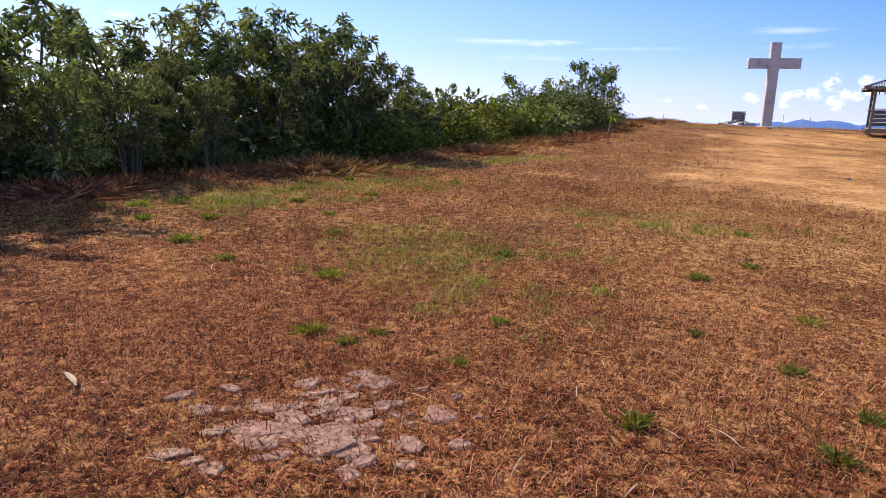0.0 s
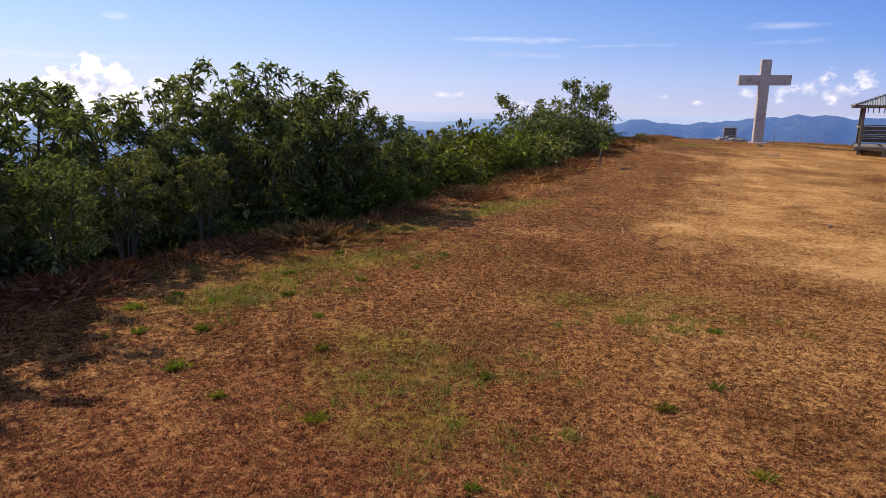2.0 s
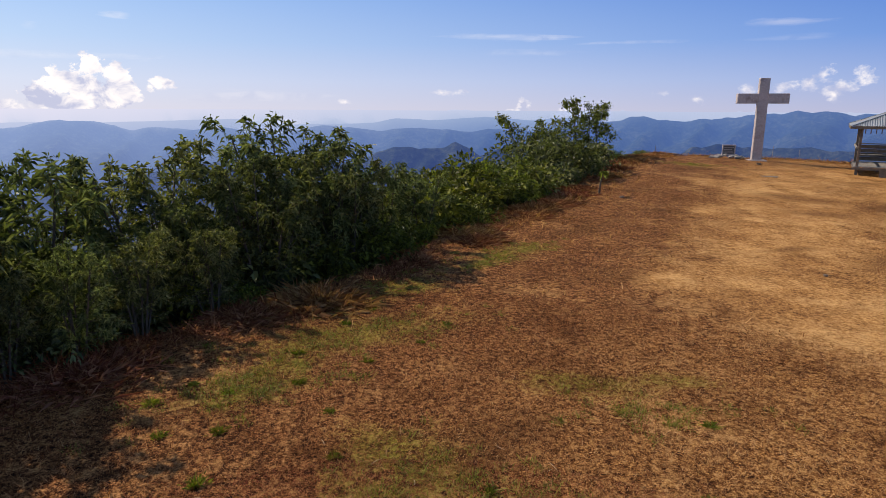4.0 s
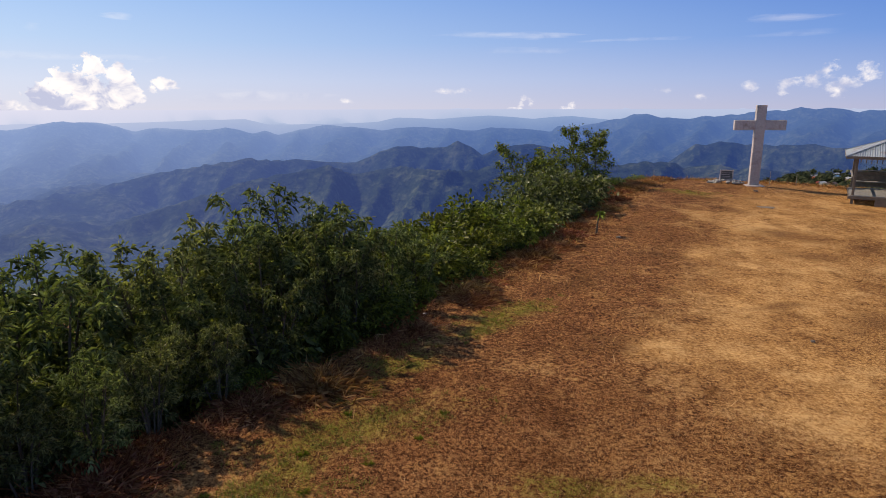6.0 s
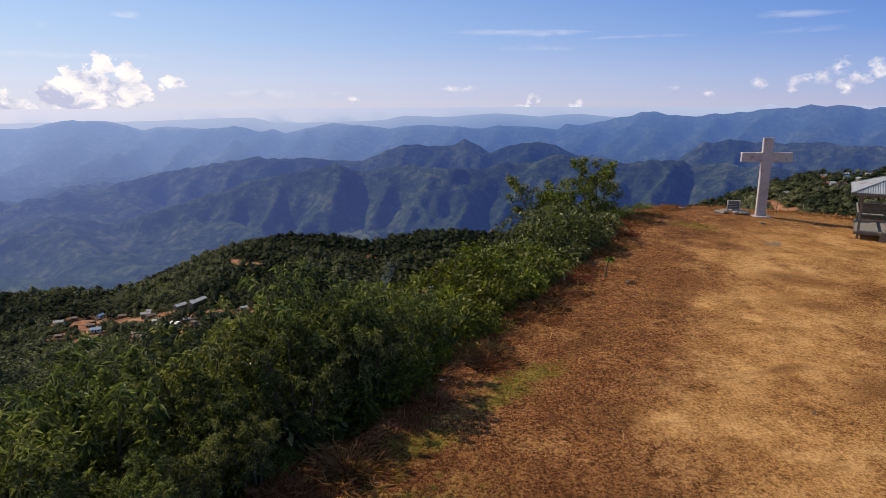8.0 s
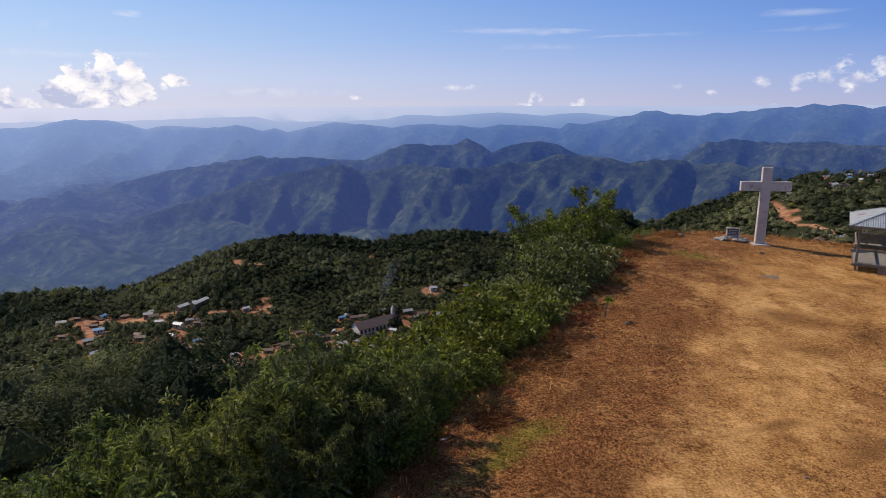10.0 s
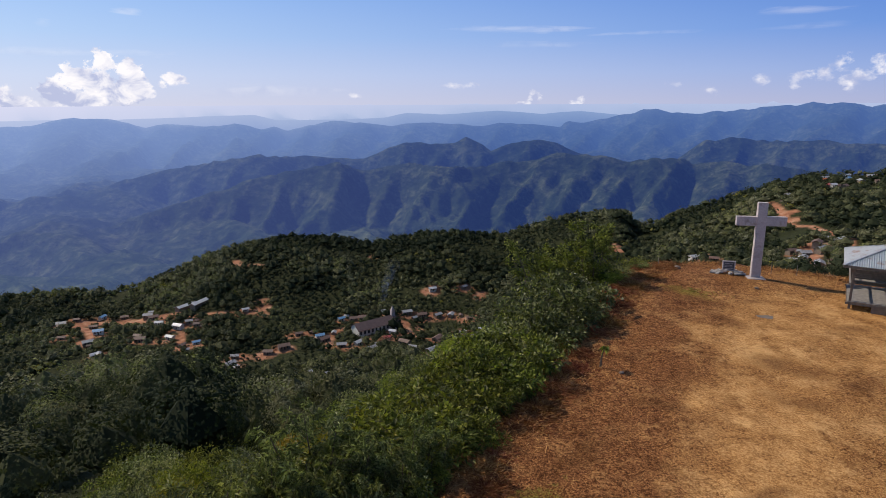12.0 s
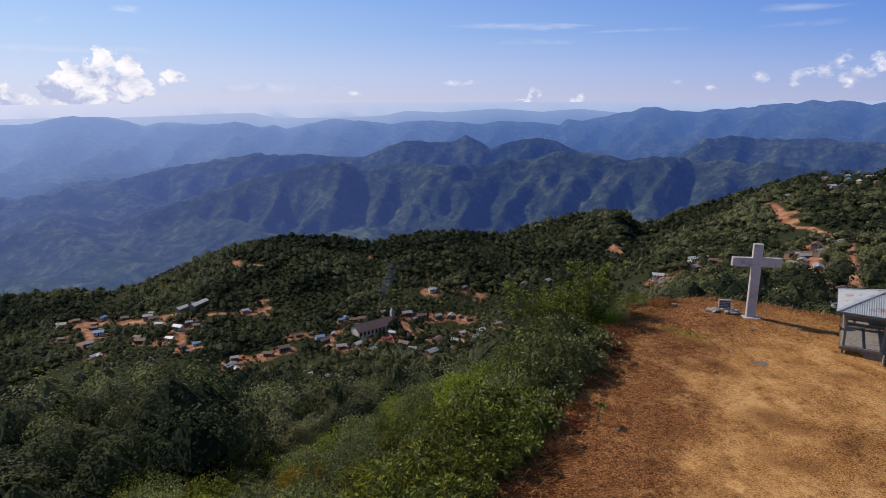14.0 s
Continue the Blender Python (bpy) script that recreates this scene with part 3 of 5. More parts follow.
rings = [0.0, 0.2, 0.4]
while rings[-1] < 4900:
    rings.append(rings[-1] + max(0.14, (0.0085 if 1150 < rings[-1] < 2600 else 0.0065 if 290 < rings[-1] < 560 else 0.0148) * rings[-1]))
turns = np.radians(np.concatenate([np.arange(-47, 47, 0.25), np.arange(47, 313, 3.5)]))
rr, tt = np.meshgrid(np.array(rings), turns, indexing="ij")
gx, gy = (rr * np.sin(tt)).ravel(), (rr * np.cos(tt)).ravel()
gz = height(gx, gy)
na, nr = len(turns), len(rings)
i, j = np.meshgrid(np.arange(nr - 1), np.arange(na), indexing="ij")
jn = (j + 1) % na
quads = np.stack([i * na + j, i * na + jn, (i + 1) * na + jn, (i + 1) * na + j], -1).reshape(-1, 4)
quads = quads[:, ::-1]
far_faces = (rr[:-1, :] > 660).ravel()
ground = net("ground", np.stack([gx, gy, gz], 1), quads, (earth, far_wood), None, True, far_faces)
edge = beyond_rim(gx, gy)
soil = np.maximum(blot(gx, gy, BARE), 0.8 * strip(gx + 0.8 * fbm(gx, gy, 3, 3, 38), gy + 0.8 * fbm(gx, gy, 3, 3, 39), PATH, 2.1, 0.9)) * ease(edge, 0.0, -2.0)
grass = blot(gx, gy, TURF) * ease(edge, 0.0, -0.5)
woods = ease(edge + 0.5 * fbm(gx, gy, 1.5, 2, 31), 0.0, 0.6)
roads = np.zeros(len(gx))
for line, half in TRACKS:
    roads = np.maximum(roads, strip(gx, gy, line, half))
for cx, cy, size in CUTS:
    roads = np.maximum(roads, ease(np.hypot(gx - cx, gy - cy) + size * 0.7 * fbm(gx, gy, size, 3, 33), size, size * 0.6))
for hx, hy, kind in WEST_HOUSES + CHURCH_SIDE_HOUSES + EAST_HOUSES[:8]:
    close = (np.abs(gx - hx) < 16) & (np.abs(gy - hy) < 16)
    roads[close] = np.maximum(roads[close], 0.9 * ease(np.hypot(gx[close] - hx, gy[close] - hy) + 5 * fbm(gx[close], gy[close], 7, 3, 35), 9.5, 5.5))
rusty = ease(gx * 0.86 - gy * 0.42 + 4.0 * fbm(gx, gy, 6, 4, 34), 6.0, -5.0)
old = blot(gx, gy, THATCH) * ease(edge, 0.0, -0.5)
for word, values in (("bare", soil), ("thatch", old), ("turf", grass), ("wood", woods), ("cut", roads * woods), ("red", rusty)):
    ground.data.attributes.new(word, "FLOAT", "POINT").data.foreach_set("value", values.astype(np.float32))
tagged(ground, "dry grass hilltop falling to wooded slopes and ridges in painted haze", "ground", kind="structure")


# ---- building blocks ----
def box(bm, x0, x1, y0, y1, z0, z1, bevel=0.0, m=None):
    made = bmesh.ops.create_cube(bm, size=1.0, matrix=Matrix.Translation(((x0 + x1) / 2, (y0 + y1) / 2, (z0 + z1) / 2)) @ Matrix.Diagonal((x1 - x0, y1 - y0, z1 - z0, 1)))
    if bevel:
        edges = list({e for v in made["verts"] for e in v.link_edges})
        made = bmesh.ops.bevel(bm, geom=edges, offset=bevel, segments=1, affect="EDGES")
    if m is not None:
        bmesh.ops.transform(bm, matrix=m, verts=list({v for v in made["verts"]}))
    return bm


def part(name, bm, mat, parent=None, label=""):
    """Links a bmesh as one mesh object under a thing or a part."""
    mesh = bpy.data.meshes.new(name)
    bm.to_mesh(mesh)
    bm.free()
    mesh.materials.append(mat)
    ob = new(name, mesh)
    ob.parent = parent
    return tagged(ob, label)


def empty(name, m=None):
    ob = new(name)
    ob.empty_display_size = 0.2
    if m is not None:
        ob.matrix_basis = m
    return ob


def block(name, mat, parent, x0, x1, y0, y1, z0, z1, bevel=0.0, label=""):
    return part(name, box(bmesh.new(), x0, x1, y0, y1, z0, z1, bevel), mat, parent, label)


# ---- woods ----
def leaf_fan(centres, ways, long, wide, rng, droop=0.3, fold=0.25):
    """Pointed leaves, each of four corners and two faces: from each centre along its way."""
    count = len(centres)
    ways = ways / np.linalg.norm(ways, axis=1, keepdims=True)
    side = np.cross(ways, rng.normal(size=(count, 3)) * 0.5 + [0, 0, 1])
    side /= np.linalg.norm(side, axis=1, keepdims=True) + 1e-9
    up = np.cross(side, ways)
    size = long * rng.uniform(0.6, 1.25, (count, 1))
    tip = centres + ways * size - np.array([0, 0, 1]) * size * droop * rng.uniform(0.2, 1.2, (count, 1))
    middle = centres + ways * size * 0.45 - up * size * 0.02
    half = wide * rng.uniform(0.7, 1.2, (count, 1)) / 2
    verts = np.stack([centres, middle + side * half + up * half * fold, tip, middle - side * half + up * half * fold], 1).reshape(-1, 3)
    at = np.arange(count)[:, None] * 4
    return verts, np.concatenate([at + [0, 1, 2], at + [0, 2, 3]])


def tube(verts, faces, a, b, ra, rb, sides=5):
    """A tapered limb from a to b."""
    a, b = np.array(a, float), np.array(b, float)
    way = (b - a) / (np.linalg.norm(b - a) + 1e-9)
    u = np.cross(way, [0.3, 0.9, 0.1])
    u /= np.linalg.norm(u)
    v = np.cross(way, u)
    start = len(verts)
    for centre, radius in ((a, ra), (b, rb)):
        for s in range(sides):
            t = 2 * math.pi * s / sides
            verts.append(centre + radius * (math.cos(t) * u + math.sin(t) * v))
    for s in range(sides):
        e = (s + 1) % sides
        faces.append((start + s, start + e, start + sides + e, start + sides + s))


def shrub(name, seed, tall, spread, stems, twigs, leaves, long, wide, mat, low=0.15, droop=0.35, tufted=2.0, clump=0.0):
    """A many-stemmed shrub or small tree: trunk with limbs, and a crown of single leaves in whorls."""
    rng = np.random.RandomState(seed)
    verts, faces, tips = [], [], []
    for s in range(stems):
        turn = 2 * math.pi * (s + rng.uniform(-0.3, 0.3)) / stems
        lean = spread * rng.uniform(0.2, 0.75) if stems > 1 else 0.05
        reach = tall * rng.uniform(0.72, 1.0)
        foot = np.array([math.cos(turn), math.sin(turn), 0]) * 0.1 * (stems > 1)
        head = np.array([math.cos(turn) * lean, math.sin(turn) * lean, reach])
        knee = (foot + head) / 2 + np.append(rng.normal(0, 0.08 * spread, 2), 0.08 * tall)
        thick = 0.011 * tall
        points = [foot + (knee - foot) * 0.5, knee, (knee + head) / 2, head]
        last, wide_now = foot - [0, 0, 0.3], thick
        for p in points:
            tube(verts, faces, last, p, wide_now, wide_now * 0.72)
            last, wide_now = p, wide_now * 0.72
        for t in range(twigs):
            f = low + (1 - low) * (t + rng.uniform()) / twigs
            base = np.array([np.interp(f, (0, 0.5, 1), (foot[c], knee[c], head[c])) for c in range(3)])
            out = turn + rng.uniform(-2.4, 2.4)
            length = spread * rng.uniform(0.35, 0.8) * (1.05 - 0.65 * f)
            end = base + [math.cos(out) * length, math.sin(out) * length, length * rng.uniform(0.15, 0.9)]
            tube(verts, faces, base, end, thick * 0.4 * (1.1 - f), thick * 0.12, 3)
            tips.append((base, end))
        tips.append((points[2], head))
    empty_ = empty(name)
    net("trunk", verts, faces, (bark,), empty_, True)
    bases, ends = np.array([b for b, _ in tips]), np.array([e for _, e in tips])
    pick = rng.randint(0, len(tips), leaves)
    f = 1 - rng.beta(1.0, tufted, (leaves, 1)) * 0.95
    centres = bases[pick] + (ends[pick] - bases[pick]) * f + rng.normal(0, 0.10 * spread / tufted, (leaves, 3))
    ways = (ends[pick] - bases[pick]) * 0.4 / (np.linalg.norm(ends[pick] - bases[pick], axis=1, keepdims=True) + 1e-6) + rng.normal(0, 0.6, (leaves, 3)) + [0, 0, 0.1]
    if clump:
        # leaves stand round the twigs' ends in rounded clumps
        out = rng.normal(size=(leaves, 3)) + [0, 0, 0.45]
        out /= np.linalg.norm(out, axis=1, keepdims=True)
        sizes = clump * rng.uniform(0.7, 1.4, len(tips))[pick][:, None]
        centres = ends[pick] + out * sizes * rng.uniform(0.55, 1.0, (leaves, 1)) * [1, 1, 0.75]
        ways = out + rng.normal(0, 0.45, (leaves, 3))
    v, t = leaf_fan(centres, ways, long, wide, rng, droop)
    net("crown", v, t, (mat,), empty_)
    return empty_


def stand(x, y, sink=0.15, turn=0.0, size=1.0, z=None):
    return Matrix.Translation((x, y, (ground_at(x, y) if z is None else z) - sink)) @ Matrix.Rotation(radians(turn), 4, "Z") @ Matrix.Diagonal((size, size, size, 1))


def place_as(ob, m):
    """Moves a thing to the pose m, with its size."""
    ob.matrix_basis = m
    return ob


def copy_sized(ob, m):
    made = copy_thing(ob, m)
    made.matrix_basis = m
    return made


rng = np.random.RandomState(7)
tall_kinds = [shrub("shrub", 10 + s, 5.6, 2.0, 6, 16, 5200, 0.22, 0.05, leaf_long, 0.24, 0.6, 3.0) for s in range(3)]
broad_kinds = [shrub("shrub", 20 + s, 2.6, 1.9, 7, 6, 3400, 0.17, 0.08, m, 0.1, 0.3, 2.0, 0.42) for s, m in ((0, leaf_broad), (1, leaf_broad), (2, leaf_lime), (3, leaf_long))]
slim_kinds = [shrub("tree", 30 + s, 6.2, 2.5, 3, 17, 3800, 0.19, 0.10, leaf_broad, 0.42, 0.3, 2.2) for s in range(2)]
low_kinds = [shrub("shrub", 70 + i, 1.7, 1.35, 7, 5, 2700, 0.14, 0.064, m, 0.1, 0.35, 3.0, 0.30) for i, m in enumerate((leaf_broad, leaf_broad, leaf_lime, leaf_long))]
for ob, words in zip(low_kinds, ("low leafy green shrub just under the rim", "low leafy green shrub just under the rim", "low yellow-green shrub just under the rim", "low dark shrub with narrow leaves under the rim")):
    tagged(ob, words, "shrub", "shrubs along the rim")
slope_kinds = [shrub("shrub", 50 + i, 3.0, 2.3, 8, 5, 3300, 0.21, 0.10, m, 0.15, 0.3, 3.0, 0.52) for i, m in enumerate((leaf_broad, leaf_long, leaf_broad, leaf_grey, leaf_lime, leaf_gold))]
SLOPE_WORDS = ("broad green shrub on the steep slope", "dark green shrub with narrow leaves on the slope", "broad green shrub on the steep slope", "grey-green leafy shrub on the slope", "bright yellow-green shrub on the slope", "shrub turned golden yellow on the slope")
for ob, words in zip(slope_kinds, SLOPE_WORDS):
    tagged(ob, words, "shrub", "shrubs on the slope")
for ob in tall_kinds:
    tagged(ob, "tall green shrub with long narrow glossy leaves on the slope", "shrub", "shrubs along the rim")
for ob, words in zip(broad_kinds, ("dense rounded dark green shrub below the hilltop edge", "dense rounded dark green shrub below the hilltop edge", "low yellow-green shrub at the dry grass edge", "dense dark green shrub with narrow leaves")):
    tagged(ob, words, "shrub", "shrubs along the rim")
for ob in slim_kinds:
    tagged(ob, "slender young tree with an open airy crown", "tree", "young trees by the rim")


def top_of(ob):
    return max(max(v.co.z for v in c.data.vertices) for c in ob.children)


def plant(kinds, spots):
    """Copies of the kinds, each grown until its tip is at the given height."""
    tips = [top_of(k) for k in kinds]
    for s, (x, y, tip, kind) in enumerate(spots):
        kind = kind % len(kinds)
        ob = kinds[kind]
        size = max(0.35, (tip - ground_at(x, y) + 0.1) / tips[kind])
        m = stand(x, y, 0.1, 67 * s + 20 * x, size)
        if ob.get("used"):
            copy_sized(ob, m)["used"] = 1
        else:
            place_as(ob, m)
            ob["used"] = 1


plant(tall_kinds, TALL)
plant(slim_kinds, SLIM)
plant(broad_kinds, BROAD)
# a thick belt of shrubs just under the rim
rng = np.random.RandomState(29)
belt = []
BELT_LINE = ((-6.4, 5.4), (-3.7, 9.1), (-1.0, 13.0), (0.7, 16.3), (2.8, 20.0), (5.8, 25.5), (8.5, 30.9), (12.0, 36.4), (14.0, 38.4))
for (ax, ay), (bx, by) in zip(BELT_LINE, BELT_LINE[1:]):
    length = math.hypot(bx - ax, by - ay)
    for row, (out, low, high) in enumerate(((0.6, 0.25, 0.85), (2.0, 0.5, 1.6))):
        if row and ay < 16:
            low, high = 0.5, 1.0
        for i in range(int(length / 1.35)):
            f, o = (i + rng.uniform()) / int(length / 1.35), out + rng.uniform(-0.35, 0.7)
            if rng.uniform() < (0.3 if row == 0 else 0.12):
                continue
            belt.append((ax + f * (bx - ax) - o * (by - ay) / length, ay + f * (by - ay) + o * (bx - ax) / length, low + (high - low) * rng.uniform(-0.35, 1.35) + 0.015 * ay, rng.choice((0, 1, 2, 3), p=(0.3, 0.26, 0.10, 0.34))))
plant(low_kinds, belt)
# lower growth all down the near slope
rng = np.random.RandomState(19)
slope_spots = []
while len(slope_spots) < 150:
    x, y = rng.uniform(-48, 16), rng.uniform(4, 66)
    away = float(beyond_rim(np.array([x]), np.array([y]))[0])
    if not 3.2 < away < 34 or abs(math.degrees(math.atan2(x, y))) > 44:
        continue
    room = 1.5 + 0.045 * away
    if any((x - ox) ** 2 + (y - oy) ** 2 < room * room for ox, oy, _, _ in slope_spots):
        continue
    grow = rng.uniform(1.9, 3.2) + 0.035 * away
    slope_spots.append((x, y, min(ground_at(x, y) + grow, rng.uniform(-0.9, 1.0) if y > 17.5 else rng.uniform(-0.4, 0.9)), rng.choice((0, 0, 1, 1, 2, 3, 4, 5), p=(0.2, 0.12, 0.2, 0.12, 0.1, 0.16, 0.06, 0.04))))
plant(slope_kinds, slope_spots)
for ob in [o for o in scene.objects if "used" in o]:
    del ob["used"]


# ---- on the hilltop ----
def cross_of(bm, outline, y0, y1):
    """A flat outline pushed through from y0 to y1."""
    ends = [[bm.verts.new((x, y, z)) for x, z in outline] for y in (y0, y1)]
    count = len(outline)
    for i in range(count):
        j = (i + 1) % count
        bm.faces.new((ends[0][i], ends[0][j], ends[1][j], ends[1][i]))
    bm.faces.new(ends[0][::-1])
    bm.faces.new(ends[1])
    bmesh.ops.recalc_face_normals(bm, faces=bm.faces)
    return bm


white_paint = worn("whitewashed_concrete", (0.34, 0.285, 0.275), (0.52, 0.45, 0.435), 2.0, 0.85, 0.4, 0.0, (0.24, 0.17, 0.15), 1.8)
slab_grey = worn("rough_concrete", (0.30, 0.28, 0.26), (0.48, 0.45, 0.42), 3, 0.9, 0.5)
old_wood = worn("weathered_timber", (0.085, 0.065, 0.05), (0.20, 0.155, 0.12), 10, 0.85, 0.4)
grey_wood = worn("grey_boards", (0.16, 0.145, 0.13), (0.30, 0.27, 0.24), 8, 0.85, 0.4)
stone_grey = worn("field_stone", (0.20, 0.18, 0.16), (0.40, 0.36, 0.33), 6, 0.9, 0.7, 0.0, (0.12, 0.10, 0.08), 3)
dull_stone = worn("dull_brown_stone", (0.10, 0.075, 0.06), (0.22, 0.17, 0.14), 6, 0.9, 0.6)
slate_dark = worn("dark_tablet", (0.05, 0.05, 0.05), (0.10, 0.10, 0.10), 6, 0.6, 0.2)

CX, CY = 18.15, 35.25
cross = empty("cross", pose(CX, CY, ground_at(CX, CY), 0, 0, -9))
part("shaft", box(bmesh.new(), -0.265, 0.265, -0.14, 0.14, 0.03, 4.53, 0.018), white_paint, cross)
part("arm", box(bmesh.new(), -1.37, -0.267, -0.137, 0.137, 3.15, 3.70, 0.018), white_paint, cross)
part("arm", box(bmesh.new(), 0.267, 1.37, -0.137, 0.137, 3.15, 3.70, 0.018), white_paint, cross)
part("footing", box(bmesh.new(), -0.48, 0.5, -0.42, 0.3, -0.15, 0.05, 0.03), white_paint, cross, "worn whitewashed footing slab")
tagged(cross, "tall whitewashed concrete cross with grey stains", "cross")

# open shelter on posts, pyramid roof of corrugated iron
tin, k, bsdf, place, _ = material("corrugated_iron", 0.42)
rust_at = k.span(k.noise(place, 1.5, 5.0, 0.65), 0.56, 0.70)
k.link(k.mix(rust_at, k.mix(k.noise(place, 9.0, 4.0), (0.26, 0.28, 0.31), (0.42, 0.44, 0.47)), (0.24, 0.13, 0.09)), bsdf.inputs["Base Color"])
bsdf.inputs["Metallic"].default_value = 0.3
bump(k, bsdf, k.noise(place, 30.0, 3.0), 0.1, 0.004)
HX, HY = 20.85, 30.6
hut = empty("shelter", pose(HX, HY, ground_at(HX, HY), 0, 0, -32))
SIDE, EAVE, APEX, OVER = 3.4, 2.46, 3.3, 0.5
for x in (0.0, SIDE / 2, SIDE):
    for y in (0.0, SIDE):
        block("post", old_wood, hut, x - 0.06, x + 0.06, y - 0.06, y + 0.06, -0.3, EAVE - 0.02, 0.01)
for i in range(18):
    y0 = -0.1 + i * (SIDE + 0.2) / 18
    block("floor_board", grey_wood, hut, -0.12, SIDE + 0.12, y0, y0 + (SIDE + 0.2) / 18 - 0.015, 0.40, 0.43)
for y in (-0.14, SIDE + 0.1):
    block("beam", old_wood, hut, -0.2, SIDE + 0.2, y, y + 0.08, 0.26, 0.385)
for x in (-0.16, SIDE + 0.1):
    block("beam", old_wood, hut, x, x + 0.08, -0.05, SIDE + 0.05, 0.27, 0.39)
for x in (0.0, SIDE):
    block("plate", old_wood, hut, x - 0.05, x + 0.05, -0.3, SIDE + 0.3, EAVE - 0.13, EAVE - 0.02)
for y in (0.0, SIDE):
    block("plate", old_wood, hut, -0.3, SIDE + 0.3, y - 0.05, y + 0.05, EAVE - 0.135, EAVE - 0.025)
for i in range(4):
    z0 = 0.5 + i * 0.21
    block("wall_board", old_wood, hut, 0.07, SIDE - 0.07, SIDE - 0.02, SIDE + 0.01, z0, z0 + 0.195)
    block("wall_board", old_wood, hut, SIDE - 0.02, SIDE + 0.01, 0.1, SIDE - 0.07, z0, z0 + 0.195)
block("skirt", old_wood, hut, 0.95, SIDE + 0.1, -0.17, -0.145, -0.05, 0.36)
block("rail", grey_wood, hut, -0.1, SIDE + 0.05, SIDE - 0.06, SIDE + 0.06, 1.36, 1.41)
block("rail", grey_wood, hut, -0.14, -0.07, 0.06, SIDE + 0.05, 1.30, 1.37)
block("bench", grey_wood, hut, 0.1, SIDE - 0.1, SIDE - 0.5, SIDE - 0.1, 0.80, 0.84)
for i in range(15):
    x = 0.15 + i * (SIDE - 0.3) / 14
    block("slat", old_wood, hut, x - 0.02, x + 0.02, -0.03, 0.0, EAVE - 0.42, EAVE - 0.14)
low_z, half = EAVE - 0.05, SIDE / 2 + OVER
for turn in range(4):
    # one sheet a side, with its waves running down the slope
    waves = 44
    bm = bmesh.new()
    rows_ = []
    for s in range(waves * 2 + 1):
        u = -half + 2 * half * s / (waves * 2)
        lift = 0.018 * (1 if s % 2 else -1)
        f = 1 - abs(u) / half
        foot = bm.verts.new((u, -half, low_z + lift))
        head = bm.verts.new((u, -half + f * half, low_z + f * (APEX - low_z) + lift * min(1, f * 4 + 0.2)))
        rows_.append((foot, head))
    for (a, b), (c, d) in zip(rows_, rows_[1:]):
        bm.faces.new((a, c, d, b))
    bmesh.ops.remove_doubles(bm, verts=bm.verts, dist=0.0005)
    bmesh.ops.solidify(bm, geom=bm.faces, thickness=0.006)
    sheet = part("roof_sheet", bm, tin, hut)
    sheet.matrix_basis = Matrix.Translation((SIDE / 2, SIDE / 2, 0)) @ Matrix.Rotation(radians(90 * turn), 4, "Z")
for turn in range(4):
    strip_ob = part("hip_cap", box(bmesh.new(), 0, math.hypot(half * math.sqrt(2), APEX - low_z), -0.09, 0.09, 0.012, 0.024), tin, hut)
    strip_ob.matrix_basis = Matrix.Translation((SIDE / 2, SIDE / 2, APEX)) @ Matrix.Rotation(radians(45 + 90 * turn), 4, "Z") @ Matrix.Rotation(math.atan2(APEX - low_z, half * math.sqrt(2)), 4, "Y")
for side, y in ((0, -OVER), (1, SIDE + OVER - 0.05)):
    block("fascia", old_wood, hut, -OVER, SIDE + OVER, y, y + 0.04, low_z - 0.14, low_z - 0.03)
for x in (-OVER, SIDE + OVER - 0.05):
    block("fascia", old_wood, hut, x, x + 0.04, -OVER + 0.05, SIDE + OVER - 0.06, low_z - 0.142, low_z - 0.032)
tagged(hut, "open timber shelter with a rusting corrugated iron roof", "shelter")
ladder = empty("ladder", hut.matrix_basis @ pose(1.75, -0.62, -0.02))
for x in (0.0, 1.0):
    block("stringer", grey_wood, ladder, x, x + 0.06, 0, 0.45, -0.1, 0.46, 0.008)
for i in range(3):
    block("tread", grey_wood, ladder, 0.065, 0.995, 0.02 + 0.14 * i, 0.14 + 0.14 * i, 0.10 + 0.14 * i, 0.135 + 0.14 * i)
tagged(ladder, "short weathered wooden steps before the shelter", "steps")


def pebble(seed, a, b, c, cut=2):
    """A worn, uneven stone."""
    rng = np.random.RandomState(seed)
    bm = bmesh.new()
    bmesh.ops.create_icosphere(bm, subdivisions=cut, radius=1.0)
    bumps = rng.normal(size=(6, 3))
    for v in bm.verts:
        swell = 1 + 0.14 * sum(math.sin(2.2 * v.co.dot(Vector(w)) + i) for i, w in enumerate(bumps)) / 2
        v.co = Vector((math.copysign(abs(v.co.x) ** 0.7, v.co.x) * a, math.copysign(abs(v.co.y) ** 0.7, v.co.y) * b, math.copysign(abs(v.co.z) ** 0.6, v.co.z) * c)) * swell
    return bm


# tablet on a heap of stones
PX, PY = 16.9, 36.0
heap = empty("memorial", pose(PX, PY, ground_at(PX, PY), 0, 0, -12))
part("frame", cross_of(bmesh.new(), ((-0.36, 0.16), (0.36, 0.16), (0.36, 0.72), (0.30, 0.72), (0.30, 0.24), (-0.30, 0.24), (-0.30, 0.72), (-0.36, 0.72)), -0.05, 0.05), white_paint, heap, "whitewashed frame")
part("top_rail", box(bmesh.new(), -0.37, 0.37, -0.052, 0.052, 0.723, 0.78, 0.008), white_paint, heap)
tablet = part("tablet", box(bmesh.new(), -0.298, 0.298, -0.03, 0.03, 0.243, 0.718), slate_dark, heap, "dark tablet with pale lines")
